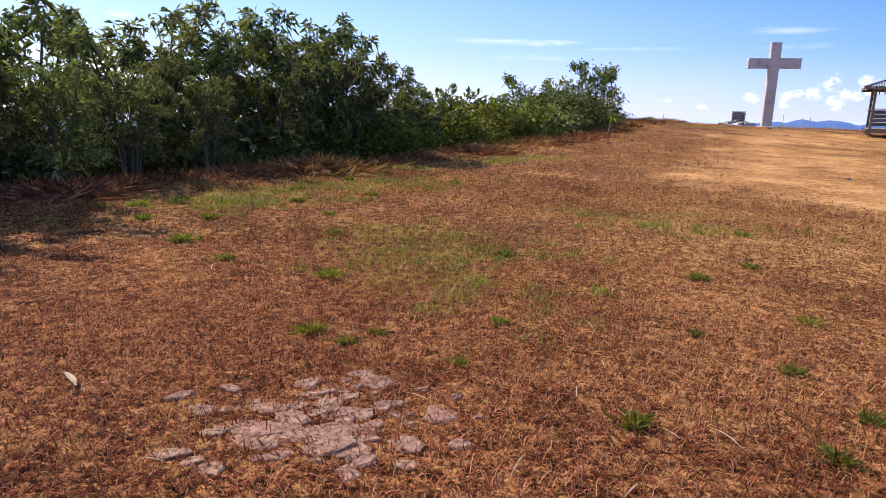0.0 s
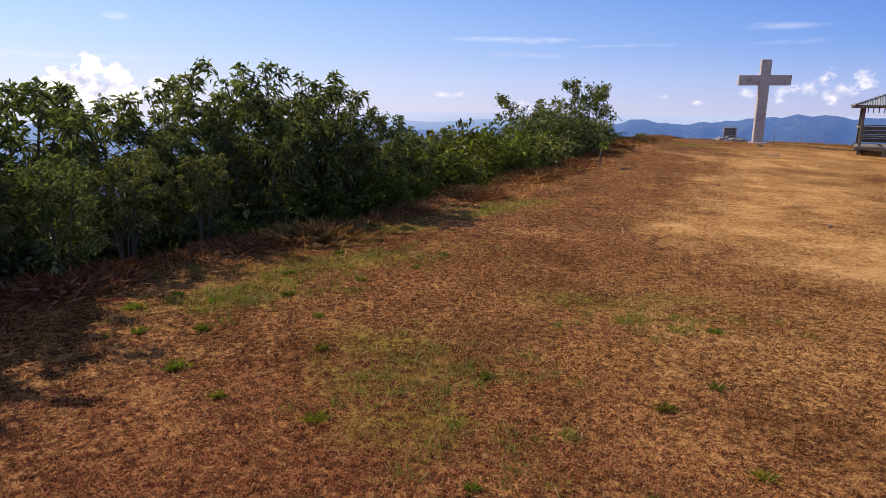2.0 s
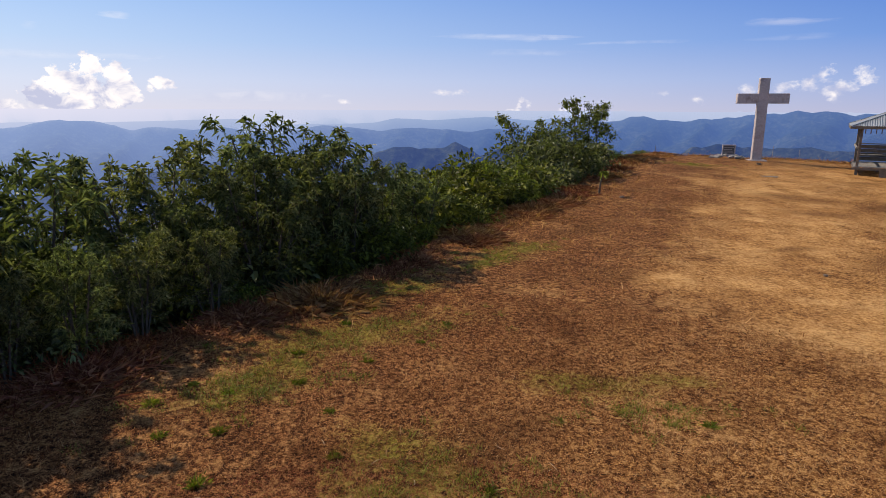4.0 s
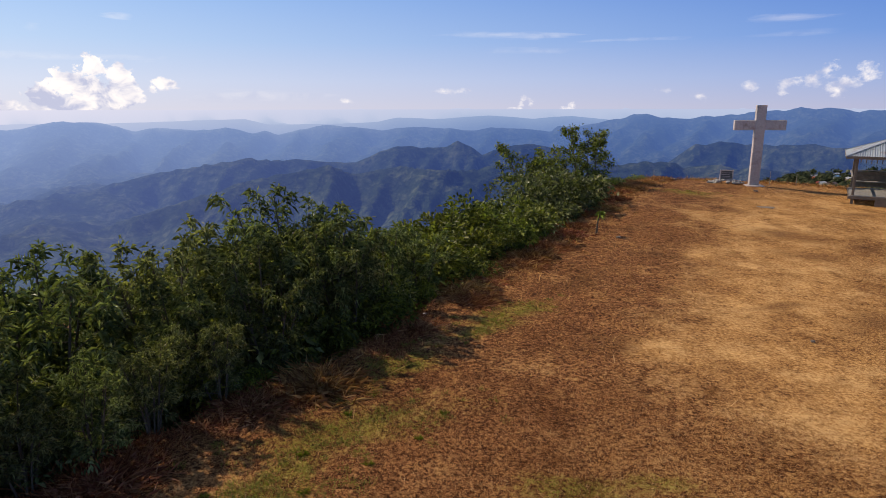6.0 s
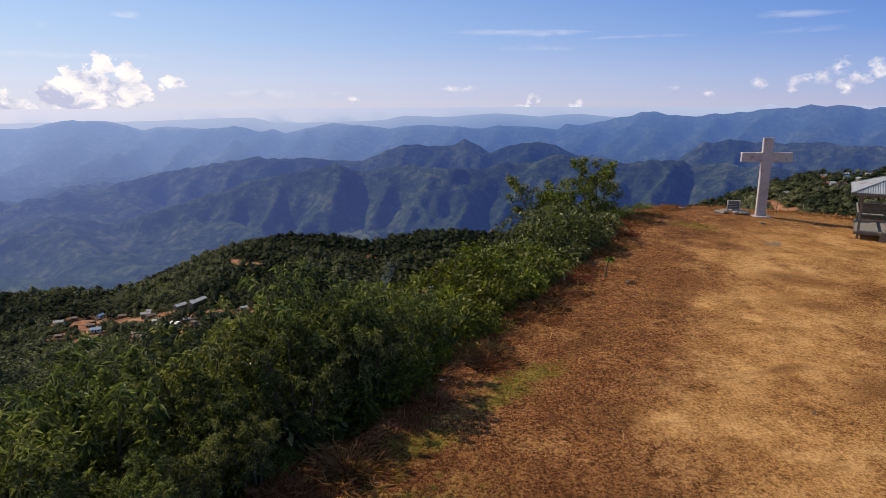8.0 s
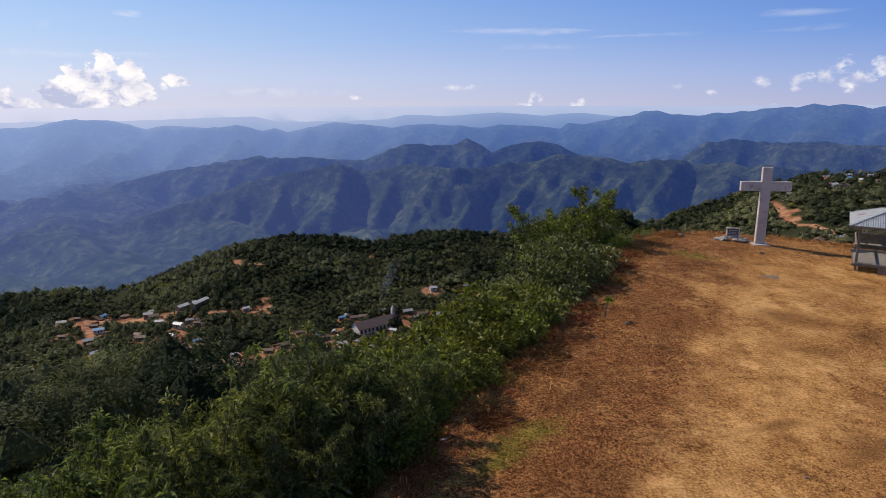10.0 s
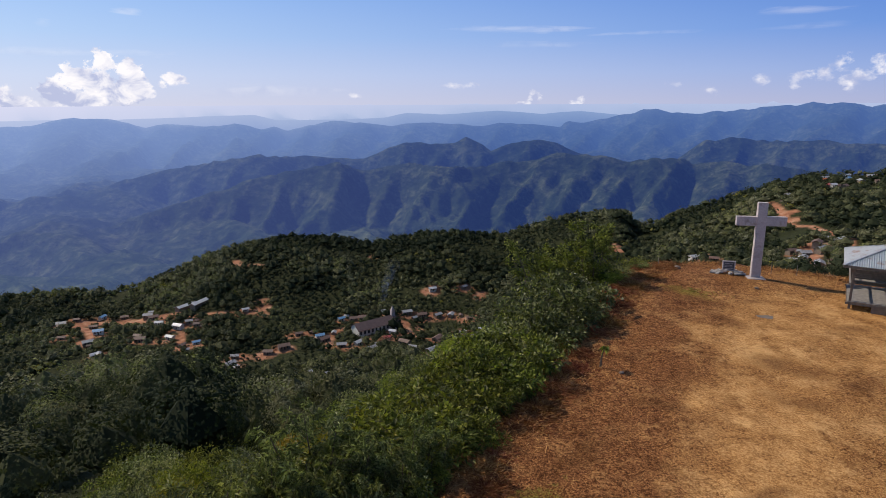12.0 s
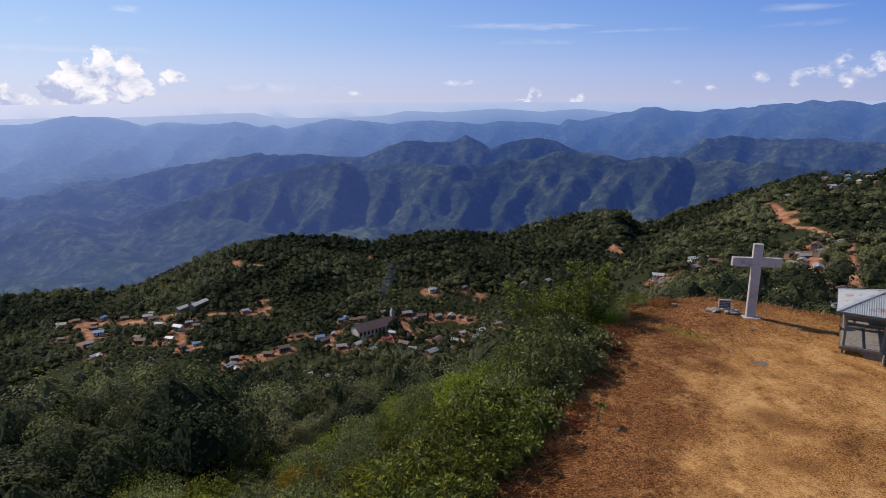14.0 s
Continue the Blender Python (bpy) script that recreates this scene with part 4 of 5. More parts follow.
for i in range(4):
    part("line", box(bmesh.new(), -0.27 + 0.02 * (i % 2), 0.27 - 0.05 * (i % 3), -0.036, -0.0305, 0.30 + i * 0.10, 0.325 + i * 0.10), white_paint, tablet)
rng = np.random.RandomState(4)
for i in range(34):
    ring = 0.25 + 0.75 * rng.uniform() ** 0.7
    turn = rng.uniform(0, 2 * math.pi)
    st = part("stone", pebble(100 + i, rng.uniform(0.10, 0.2), rng.uniform(0.08, 0.15), rng.uniform(0.05, 0.08), 1), stone_grey, heap)
    st.matrix_basis = pose(math.cos(turn) * ring * 0.95, math.sin(turn) * ring * 0.5, 0.05 + 0.22 * (1 - ring), rng.uniform(-12, 12), rng.uniform(-12, 12), rng.uniform(0, 180))
tagged(heap, "framed dark tablet set on a heap of grey stones", "memorial")


def flat_stone(name, seed, radius, thick, mat, parent=None, stretch=1.0):
    """A cracked-off slab with an uneven rim."""
    rng = np.random.RandomState(seed)
    count = rng.randint(6, 10)
    bm = bmesh.new()
    turns_ = np.sort(np.linspace(0, 2 * math.pi, count, endpoint=False) + rng.uniform(-0.25, 0.25, count))
    radii = radius * rng.uniform(0.65, 1.15, count)
    outer = [(math.cos(t) * r * stretch, math.sin(t) * r) for t, r in zip(turns_, radii)]
    low = [bm.verts.new((x, y, -thick)) for x, y in outer]
    mid = [bm.verts.new((x, y, thick * 0.4 * rng.uniform(0.6, 1.2))) for x, y in outer]
    high = [bm.verts.new((x * 0.8, y * 0.8, thick * rng.uniform(0.7, 1.1))) for x, y in outer]
    for a, b in ((low, mid), (mid, high)):
        for i in range(count):
            j = (i + 1) % count
            bm.faces.new((a[i], a[j], b[j], b[i]))
    bm.faces.new(high)
    bmesh.ops.recalc_face_normals(bm, faces=bm.faces)
    return part(name, bm, mat, parent)


shale, k, bsdf, place, _ = material("weathered_shale", 0.9)
tone = k.ramp(k.math("ADD", k.math("MULTIPLY", k.noise(place, 14, 5, 0.7), 0.5), k.math("MULTIPLY", k.noise(place, 60, 4, 0.6), 0.5)), (0.32, (0.10, 0.042, 0.024)), (0.5, (0.30, 0.165, 0.108)), (0.68, (0.47, 0.31, 0.22)))
k.link(tone, bsdf.inputs["Base Color"])
bump(k, bsdf, k.noise(place, 40, 6, 0.7), 0.8, 0.012)
outcrop = empty("rock_outcrop", pose(-0.46, 2.33, ground_at(-0.46, 2.33)))
rng = np.random.RandomState(12)
for i in range(95):
    u, v = rng.normal(0, 0.25), rng.normal(0, 0.19)
    if abs(u) > 0.7 or abs(v) > 0.48:
        continue
    slab = flat_stone("slab", 200 + i, 0.018 + 0.062 * rng.uniform() ** 2, rng.uniform(0.005, 0.012), shale, outcrop, rng.uniform(1.0, 2.2))
    slab.matrix_basis = pose(u, v, ground_at(-0.46 + u, 2.33 + v) - ground_at(-0.46, 2.33) - 0.001, rng.uniform(-6, 6), rng.uniform(-6, 6), rng.uniform(-25, 35))
tagged(outcrop, "flaky pinkish shale showing through the dry turf", "rock")
patch_slab = flat_stone("paving_slab", 7, 0.34, 0.03, dull_stone, None, 1.4)
patch_slab.matrix_basis = pose(15.75, 29.2, ground_at(15.75, 29.2) - 0.022, 0, 0, -20)
tagged(patch_slab, "flat grey stone slab let into the bare ground", "slab")
for i, (x, y, a) in enumerate(((-0.25, 14.3, 0.08), (6.95, 22.9, 0.09), (14.2, 37.0, 0.2), (17.3, 33.2, 0.12), (8.6, 13.0, 0.05))):
    st = part("stone", pebble(300 + i, a, a * 0.8, a * 0.6), white_paint if i == 0 else dull_stone)
    st.matrix_basis = pose(x, y, ground_at(x, y) + a * 0.25, 0, 0, 40 * i)
    tagged(st, "pale loose stone at the grass edge" if i == 0 else "grey loose stone lying on the dry ground", "stone", "loose stones")

# sapling on its thin stem
sapling = empty("sapling", stand(6.2, 23.4, 0.02))
verts, faces = [], []
for low_end, high_end, wide_low, wide_high in (((0, 0, -0.1), (0.03, 0.0, 0.42), 0.045, 0.036), ((0.03, 0.0, 0.42), (0.10, 0.02, 0.78), 0.036, 0.024), ((0.10, 0.02, 0.78), (0.16, 0.03, 0.92), 0.024, 0.012)):
    tube(verts, faces, low_end, high_end, wide_low, wide_high, 7)
net("trunk", verts, faces, (bark,), sapling, True)
rng = np.random.RandomState(90)
turn = np.linspace(0, 2 * math.pi * 3, 22)
ways = np.stack([np.cos(turn) + 0.5, np.sin(turn), rng.uniform(0.1, 0.7, 22)], 1)
v, f = leaf_fan(np.array([0.13, 0.02, 0.84]) + rng.normal(0, 0.05, (22, 3)), ways, 0.25, 0.07, rng, 1.1)
net("crown", v, f, (leaf_broad,), sapling)
tagged(sapling, "lone young sapling with drooping leaves in dry grass", "sapling")
for x, y, tall in ((19.6, 36.2, 0.9), (21.0, 35.9, 0.8), (13.2, 37.6, 0.7)):
    bm = bmesh.new()
    bmesh.ops.create_cone(bm, cap_ends=True, segments=7, radius1=0.016, radius2=0.012, depth=tall, matrix=Matrix.Translation((0, 0, tall / 2 - 0.1)))
    stake = part("stake", bm, grey_wood)
    stake.matrix_basis = pose(x, y, ground_at(x, y), 3, -4, 20)
    tagged(stake, "thin weathered wooden stake in the ground", "stake", "stakes by the edge")


def tuft(seed, size, count, mat, wide=0.007, name="grass_tuft", mess=0.35):
    """A clump of grass."""
    rng = np.random.RandomState(seed)
    turn = rng.uniform(0, 2 * math.pi, count)
    out = np.abs(rng.normal(0, 0.35 + 0.25 * (mess > 0.5), count))[:, None] * size
    roots = np.stack([np.cos(turn), np.sin(turn), turn * 0], 1) * out
    ways = np.stack([np.cos(turn) * 0.7, np.sin(turn) * 0.7, rng.uniform(0.5, 1.4, count)], 1) + rng.normal(0, mess, (count, 3))
    v, f = leaf_fan(roots, ways, size * 0.8, wide, rng, 0.35)
    v[:, 2] = np.maximum(v[:, 2], 0.0) - 0.004
    return net(name, v, f, (mat,))


tuft_kinds = [tuft(400 + i, 0.11, 110, green_blade) for i in range(3)]
TUFTS = ((-0.8, 4.3, 1.0), (-2.2, 5.1, 1.2), (2.0, 4.6, 1.0), (-0.72, 3.25, 0.9), (0.82, 2.35, 0.95), (1.82, 2.95, 0.8), (2.35, 3.7, 0.8), (-0.5, 3.1, 0.7), (-0.35, 3.25, 0.6), (0.1, 2.9, 0.6),
         (-1.65, 4.6, 0.9), (-2.9, 5.9, 1.0), (1.55, 2.15, 0.8), (0.35, 3.5, 0.7), (1.9, 2.45, 0.8), (2.6, 3.1, 0.7), (-2.3, 6.0, 1.1), (-1.0, 5.6, 0.9), (-3.3, 6.6, 1.1), (0.55, 5.1, 0.9), (2.6, 5.0, 0.9), (3.2, 6.4, 1.0), (1.5, 3.4, 0.6), (-1.7, 7.2, 1.0), (-0.9, 7.9, 0.9), (-1.9, 8.1, 1.1), (-0.2, 8.6, 0.8), (-2.5, 6.9, 0.9), (-3.0, 7.1, 0.8), (-1.2, 6.5, 0.8), (0.2, 9.4, 0.9), (-1.4, 9.3, 1.0))
for i, (x, y, size) in enumerate(TUFTS):
    m = stand(x, y, 0.0, 50 * i, size)
    if i < 3:
        tagged(place_as(tuft_kinds[i], m), "small tuft of fresh green grass in dry turf", "grass tuft", "grass tufts")
    else:
        copy_sized(tuft_kinds[i % 3], m)


# low heaps of cut brush along the drop
heap_kinds = [tuft(440 + i, 0.42, 1500, brush_blade, 0.011, "dry_bush", 0.9) for i in range(3)]
rng = np.random.RandomState(43)
heap_count = 0
for (ax, ay), (bx, by) in list(zip(RIM, RIM[1:]))[3:15]:
    length = math.hypot(bx - ax, by - ay)
    for i in range(int(length / 0.85)):
        f, out = (i + rng.uniform()) / (length / 0.85), rng.normal(-0.15, 0.3)
        x, y = ax + f * (bx - ax) - out * (by - ay) / length, ay + f * (by - ay) + out * (bx - ax) / length
        m = stand(x, y, 0.03, rng.uniform(0, 360), rng.uniform(0.55, 1.25)) @ Matrix.Diagonal((1.35, 1.35, rng.uniform(0.55, 0.95), 1))
        if heap_count < 3:
            tagged(place_as(heap_kinds[heap_count], m), "low dried rust-brown bush lying at the edge", "dry bush", "dry bushes along the rim")
        else:
            copy_sized(heap_kinds[heap_count % 3], m)
        heap_count += 1


# a fallen leaf, twigs and a few long straws in the dry turf
def ribbon(name, line, half, mat, lift=0.012):
    """A thin curled strip along a line of the plan."""
    bm = bmesh.new()
    count = len(line)
    pairs = []
    for i, (x, y) in enumerate(line):
        ax, ay = line[max(0, i - 1)]
        bx, by = line[min(count - 1, i + 1)]
        length = math.hypot(bx - ax, by - ay)
        nx, ny = -(by - ay) / length, (bx - ax) / length
        w = half * max(0.12, math.sin(math.pi * (i + 0.4) / (count - 0.2)))
        z = ground_at(x, y) + lift + 0.01 * math.sin(3.0 * i / count)
        pairs.append([bm.verts.new((x + nx * w, y + ny * w, z + w * 0.5)), bm.verts.new((x, y, z)), bm.verts.new((x - nx * w, y - ny * w, z + w * 0.5))])
    for a, b in zip(pairs, pairs[1:]):
        bm.faces.new((a[0], b[0], b[1], a[1]))
        bm.faces.new((a[1], b[1], b[2], a[2]))
    bmesh.ops.solidify(bm, geom=bm.faces, thickness=0.0015)
    return part(name, bm, mat)


pale_leaf = worn("bleached_leaf", (0.50, 0.38, 0.24), (0.72, 0.58, 0.42), 30, 0.7, 0.2)
tagged(ribbon("dead_leaf", ((-1.70, 2.60), (-1.665, 2.565), (-1.63, 2.53), (-1.60, 2.50), (-1.575, 2.47)), 0.014, pale_leaf, 0.02), "bleached curled dead leaf lying on dry turf", "leaf")
twig_brown = worn("twig", (0.12, 0.06, 0.03), (0.26, 0.15, 0.08), 40, 0.8, 0.3)
tagged(ribbon("twig", ((-1.52, 2.48), (-1.45, 2.50), (-1.38, 2.525), (-1.30, 2.55)), 0.006, twig_brown, 0.02), "thin bent brown twig on the dry turf", "twig", "twigs")
rng = np.random.RandomState(61)
for i in range(26):
    r, a = rng.uniform(1.9, 6.0), rng.uniform(-0.62, 0.62)
    x, y, turn = r * math.sin(a), r * math.cos(a), rng.uniform(0, math.pi)
    length, bend_ = rng.uniform(0.06, 0.16), rng.uniform(-0.4, 0.4)
    line = [(x + length * f * math.cos(turn + bend_ * f), y + length * f * math.sin(turn + bend_ * f)) for f in (0, 0.33, 0.66, 1.0)]
    tagged(ribbon("straw", line, 0.0035, pale_leaf, 0.022), "long bleached straw lying on dry turf", "straw", "loose straws")


# ---- far woods and villages below ----
def crowns(spots, tall, wide, leaves, leaf, seed, tones, inner):
    """Many tree crowns at once: leaf clumps over lumpy domes, with a tone for each tree."""
    rng = np.random.RandomState(seed)
    count = len(spots)
    z = height(spots[:, 0], spots[:, 1])
    dirs = rng.normal(size=(count, leaves, 3))
    dirs[..., 2] = np.abs(dirs[..., 2]) * 0.9 + 0.05 * rng.normal(size=(count, leaves))
    dirs /= np.linalg.norm(dirs, axis=2, keepdims=True)
    lobes = rng.normal(size=(count, 5, 3))
    lobes[..., 2] = np.abs(lobes[..., 2])
    lobes /= np.linalg.norm(lobes, axis=2, keepdims=True)
    bulge = np.max(np.einsum("nlk,nmk->nlm", dirs, lobes), axis=2)
    shell = (0.54 + 0.50 * bulge ** 4) * rng.uniform(0.72, 1.06, (count, leaves))
    at = dirs * shell[..., None] * np.stack([wide, wide, tall * 0.62], 1)[:, None, :]
    at[..., 2] += (tall * 0.36)[:, None]
    at += np.stack([spots[:, 0], spots[:, 1], z], 1)[:, None, :]
    # leaf clumps lie along the crown's skin, somewhat ruffled
    count_all = count * leaves
    skin = dirs.reshape(-1, 3) + rng.normal(0, 0.27, (count_all, 3))
    skin /= np.linalg.norm(skin, axis=1, keepdims=True)
    one = np.cross(skin, rng.normal(size=(count_all, 3)))
    one /= np.linalg.norm(one, axis=1, keepdims=True) + 1e-9
    two = np.cross(skin, one)
    size = (leaf * np.sqrt(wide / 3.0))[:, None].repeat(leaves, 1).ravel()[:, None] * rng.uniform(0.5, 1.3, (count_all, 1)) / 2
    flat = at.reshape(-1, 3)
    verts = np.stack([flat + one * size, flat + two * size * 0.7 - skin * size * 0.25, flat - one * size, flat - two * size * 0.7 - skin * size * 0.25], 1).reshape(-1, 3)
    first = np.arange(count_all)[:, None] * 4
    faces = np.concatenate([first + [0, 1, 2], first + [0, 2, 3]])
    # the solid mass inside each crown; shade there is painted as a darker tone
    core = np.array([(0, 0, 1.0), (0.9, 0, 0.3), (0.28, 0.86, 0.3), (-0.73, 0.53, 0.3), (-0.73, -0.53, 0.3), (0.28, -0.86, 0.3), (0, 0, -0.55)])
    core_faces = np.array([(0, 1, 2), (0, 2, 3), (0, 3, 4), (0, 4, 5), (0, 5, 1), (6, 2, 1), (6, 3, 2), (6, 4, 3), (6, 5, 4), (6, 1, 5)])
    shade_mass = core[None] * np.stack([wide, wide, tall * 0.62], 1)[:, None, :] * inner * rng.uniform(0.8, 1.15, (count, 7, 1))
    shade_mass[..., 2] += (tall * 0.34)[:, None]
    shade_mass += np.stack([spots[:, 0], spots[:, 1], z], 1)[:, None, :]
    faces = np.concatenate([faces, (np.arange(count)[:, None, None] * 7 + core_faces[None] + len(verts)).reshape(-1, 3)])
    verts = np.concatenate([verts, shade_mass.reshape(-1, 3)])
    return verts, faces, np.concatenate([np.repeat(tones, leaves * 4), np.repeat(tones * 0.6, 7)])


# one stuff material: the tone of each tree runs from dark through olive and dry to gold
woods_leaf, k, bsdf, place, out = material("mixed_woods", 0.8)
bsdf.inputs["Specular IOR Level"].default_value = 0.06
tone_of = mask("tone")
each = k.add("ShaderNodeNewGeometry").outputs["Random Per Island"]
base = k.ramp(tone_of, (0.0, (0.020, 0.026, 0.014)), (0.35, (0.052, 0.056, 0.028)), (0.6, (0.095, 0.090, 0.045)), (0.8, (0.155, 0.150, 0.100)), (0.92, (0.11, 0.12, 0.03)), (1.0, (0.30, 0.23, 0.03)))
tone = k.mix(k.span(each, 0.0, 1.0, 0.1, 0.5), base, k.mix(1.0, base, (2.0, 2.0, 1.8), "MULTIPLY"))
k.link(tone, bsdf.inputs["Base Color"])
thin = k.add("ShaderNodeBsdfTranslucent")
k.link(k.mix(1.0, tone, (1.0, 1.2, 0.5), "MULTIPLY"), thin.inputs[0])
two = k.add("ShaderNodeMixShader")
two.inputs[0].default_value = 0.15
k.link(bsdf.outputs[0], two.inputs[1])
k.link(thin.outputs[0], two.inputs[2])
k.link(two.outputs[0], out.inputs[0])

HOUSES = WEST_HOUSES + CHURCH_SIDE_HOUSES + LOWER_HOUSES + EAST_HOUSES + RIDGE_HOUSES
taken = np.array([(h[0], h[1]) for h in HOUSES] + [(-55, 405), (-62, 400), (-46, 411), (-205, 458), (-212, 453), (-198, 464)], float)


def free(spots, room):
    """The spots that stand clear of houses, tracks and bare cuts."""
    keep = np.ones(len(spots), bool)
    for hx, hy in taken:
        # the side towards the hilltop stays lower, so that roofs show
        ux, uy = spots[:, 0] - hx, spots[:, 1] - hy
        length = math.hypot(hx, hy)
        near_by = 0.9 if length > 320 else 0.58
        along, across = -(ux * hx + uy * hy) / length, (ux * hy - uy * hx) / length
        keep &= ~((np.abs(across) < room * near_by) & (along > -room * near_by) & (along < room * 2.4 * near_by))
    for line, half in TRACKS:
        keep &= strip(spots[:, 0], spots[:, 1], line, half + room * 0.3) < 0.05
    for cx, cy, size in CUTS:
        keep &= np.hypot(spots[:, 0] - cx, spots[:, 1] - cy) > size
    return spots[keep]


def scatter(count, r0, r1, a0, a1, seed):
    rng = np.random.RandomState(seed)
    r = np.sqrt(rng.uniform(r0 * r0, r1 * r1, count))
    a = np.radians(rng.uniform(a0, a1, count))
    return np.stack([r * np.sin(a), r * np.cos(a)], 1)


def thinned(spots, room, seed):
    """Drops spots that stand too close to one another."""
    cells, kept = {}, []
    for x, y in spots:
        key = (int(x // room), int(y // room))
        if all((x - ox) ** 2 + (y - oy) ** 2 > room * room for i in (-1, 0, 1) for j in (-1, 0, 1) for ox, oy in cells.get((key[0] + i, key[1] + j), ())):
            cells.setdefault(key, []).append((x, y))
            kept.append((x, y))
    return np.array(kept)


def woods_of(name, label, spots, tall, wide, leaves, leaf, seed, dryness, inner=0.6):
    rng = np.random.RandomState(seed)
    count = len(spots)
    tones = np.clip(0.36 + 1.0 * fbm(spots[:, 0], spots[:, 1], 60, 4, 51) + rng.normal(0, 0.20, count) + dryness, 0, 0.88)
    tones = np.where(rng.uniform(size=count) < 0.006, 0.95, tones)
    grow = np.clip((0.85 + 0.6 * fbm(spots[:, 0], spots[:, 1], 38, 3, 53)) * np.exp(rng.normal(0, 0.34, count)), 0.3, 1.8)
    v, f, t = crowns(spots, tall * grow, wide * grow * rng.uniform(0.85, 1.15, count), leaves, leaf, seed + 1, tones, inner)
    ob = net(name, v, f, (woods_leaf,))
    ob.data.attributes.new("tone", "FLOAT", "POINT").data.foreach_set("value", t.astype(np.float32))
    return tagged(ob, label, "trees", kind="stuff")


far_spots = free(thinned(scatter(60000, 200, 690, -42, 42, 3), 3.9, 1), 5.0)
far_spots = far_spots[fbm(far_spots[:, 0], far_spots[:, 1], 60, 3, 52) < 0.48]
nearer = np.hypot(far_spots[:, 0], far_spots[:, 1]) < 370
woods_of("hillside_woods", "mixed olive and dark green trees on the hillside", far_spots[nearer], 5.8, 3.3, 92, 0.74, 25, 0.10, 0.7)
woods_of("far_woods", "mixed dark green woods on the hills round the villages", far_spots[~nearer], 6.0, 3.9, 36, 1.2, 5, 0.08, 0.72)
mid_spots = free(thinned(scatter(7000, 48, 205, -44, 40, 4), 5.6, 2), 3.4)
mid_spots = mid_spots[beyond_rim(mid_spots[:, 0], mid_spots[:, 1]) > 29]
near_by_hill = np.hypot(mid_spots[:, 0], mid_spots[:, 1]) < 105
upper = mid_spots[near_by_hill]
woods_of("slope_woods", "dense mixed trees on the slope below the hilltop", mid_spots[~near_by_hill], 9.0, 4.4, 360, 0.56, 6, 0.14, 0.7)
woods_of("upper_slope_woods", "grey-green trees and scrub high on the slope", upper, 8.0, 4.0, 1300, 0.30, 7, 0.40, 0.66)
scrub_spots = thinned(scatter(26000, 150, 600, -42, 42, 14), 2.2, 5)
scrub_spots = scrub_spots[np.array([strip(scrub_spots[:, 0], scrub_spots[:, 1], line, half + 1.0) for line, half in TRACKS]).max(0) < 0.05]
near_house = np.min(np.hypot(scrub_spots[:, None, 0] - taken[None, :, 0], scrub_spots[:, None, 1] - taken[None, :, 1]), axis=1)
scrub_spots = scrub_spots[(near_house > 3.4) & (near_house < 22)]
woods_of("village_scrub", "low gardens and scrub between the village houses", scrub_spots, 2.4, 1.7, 12, 0.9, 15, 0.05)
side_spots = thinned(scatter(2600, 60, 300, 44, 314, 8), 6.5, 3)
side_spots = side_spots[beyond_rim(side_spots[:, 0], side_spots[:, 1]) > 4]
woods_of("side_woods", "mixed trees round the back of the hill", side_spots, 6.5, 3.6, 14, 2.6, 9, 0.0)


# ---- houses ----
plank = worn("house_boards", (0.12, 0.085, 0.06), (0.26, 0.20, 0.15), 4, 0.85, 0.3)
pale_wall = worn("pale_plaster", (0.50, 0.47, 0.42), (0.66, 0.63, 0.58), 2, 0.85, 0.2)
dark_pane = worn("dark_window", (0.02, 0.022, 0.025), (0.04, 0.045, 0.05), 2, 0.25, 0.0)
ROOFS = (worn("grey_tin_roof", (0.20, 0.20, 0.21), (0.36, 0.36, 0.37), 1.2, 0.6, 0.1, 0.0, (0.16, 0.10, 0.075), 0.5), worn("rusty_tin_roof", (0.09, 0.055, 0.045), (0.20, 0.12, 0.09), 1.2, 0.7, 0.1),
         worn("new_tin_roof", (0.34, 0.35, 0.37), (0.50, 0.50, 0.51), 1.2, 0.5, 0.05, 0.0), worn("blue_tin_roof", (0.10, 0.22, 0.38), (0.18, 0.34, 0.52), 1.2, 0.5, 0.05),
         worn("red_tin_roof", (0.30, 0.05, 0.045), (0.42, 0.09, 0.08), 1.2, 0.5, 0.05), worn("orange_tin_roof", (0.60, 0.12, 0.03), (0.75, 0.20, 0.06), 1.2, 0.5, 0.05))
ROOF_WORDS = ("grey tin", "rusty brown tin", "pale new tin", "blue tin", "red tin", "orange tin")


def gable(long, wide, eave, rise, over=0.5, thick=0.12):
    """A pitched roof of two sheets, ridge along x."""
    bm = bmesh.new()
    a, b = long / 2 + over, wide / 2 + over
    low = eave - rise * over / (wide / 2)
    outline = ((-b, low), (0, eave + rise), (b, low), (b, low + thick), (0, eave + rise + thick), (-b, low + thick))
    ends = [[bm.verts.new((s * a, y, z)) for y, z in outline] for s in (-1, 1)]
    for i in range(6):
        j = (i + 1) % 6
        bm.faces.new((ends[0][i], ends[0][j], ends[1][j], ends[1][i]))
    bm.faces.new(ends[0][::-1])
    bm.faces.new(ends[1])
    bmesh.ops.recalc_face_normals(bm, faces=bm.faces)
    return bm


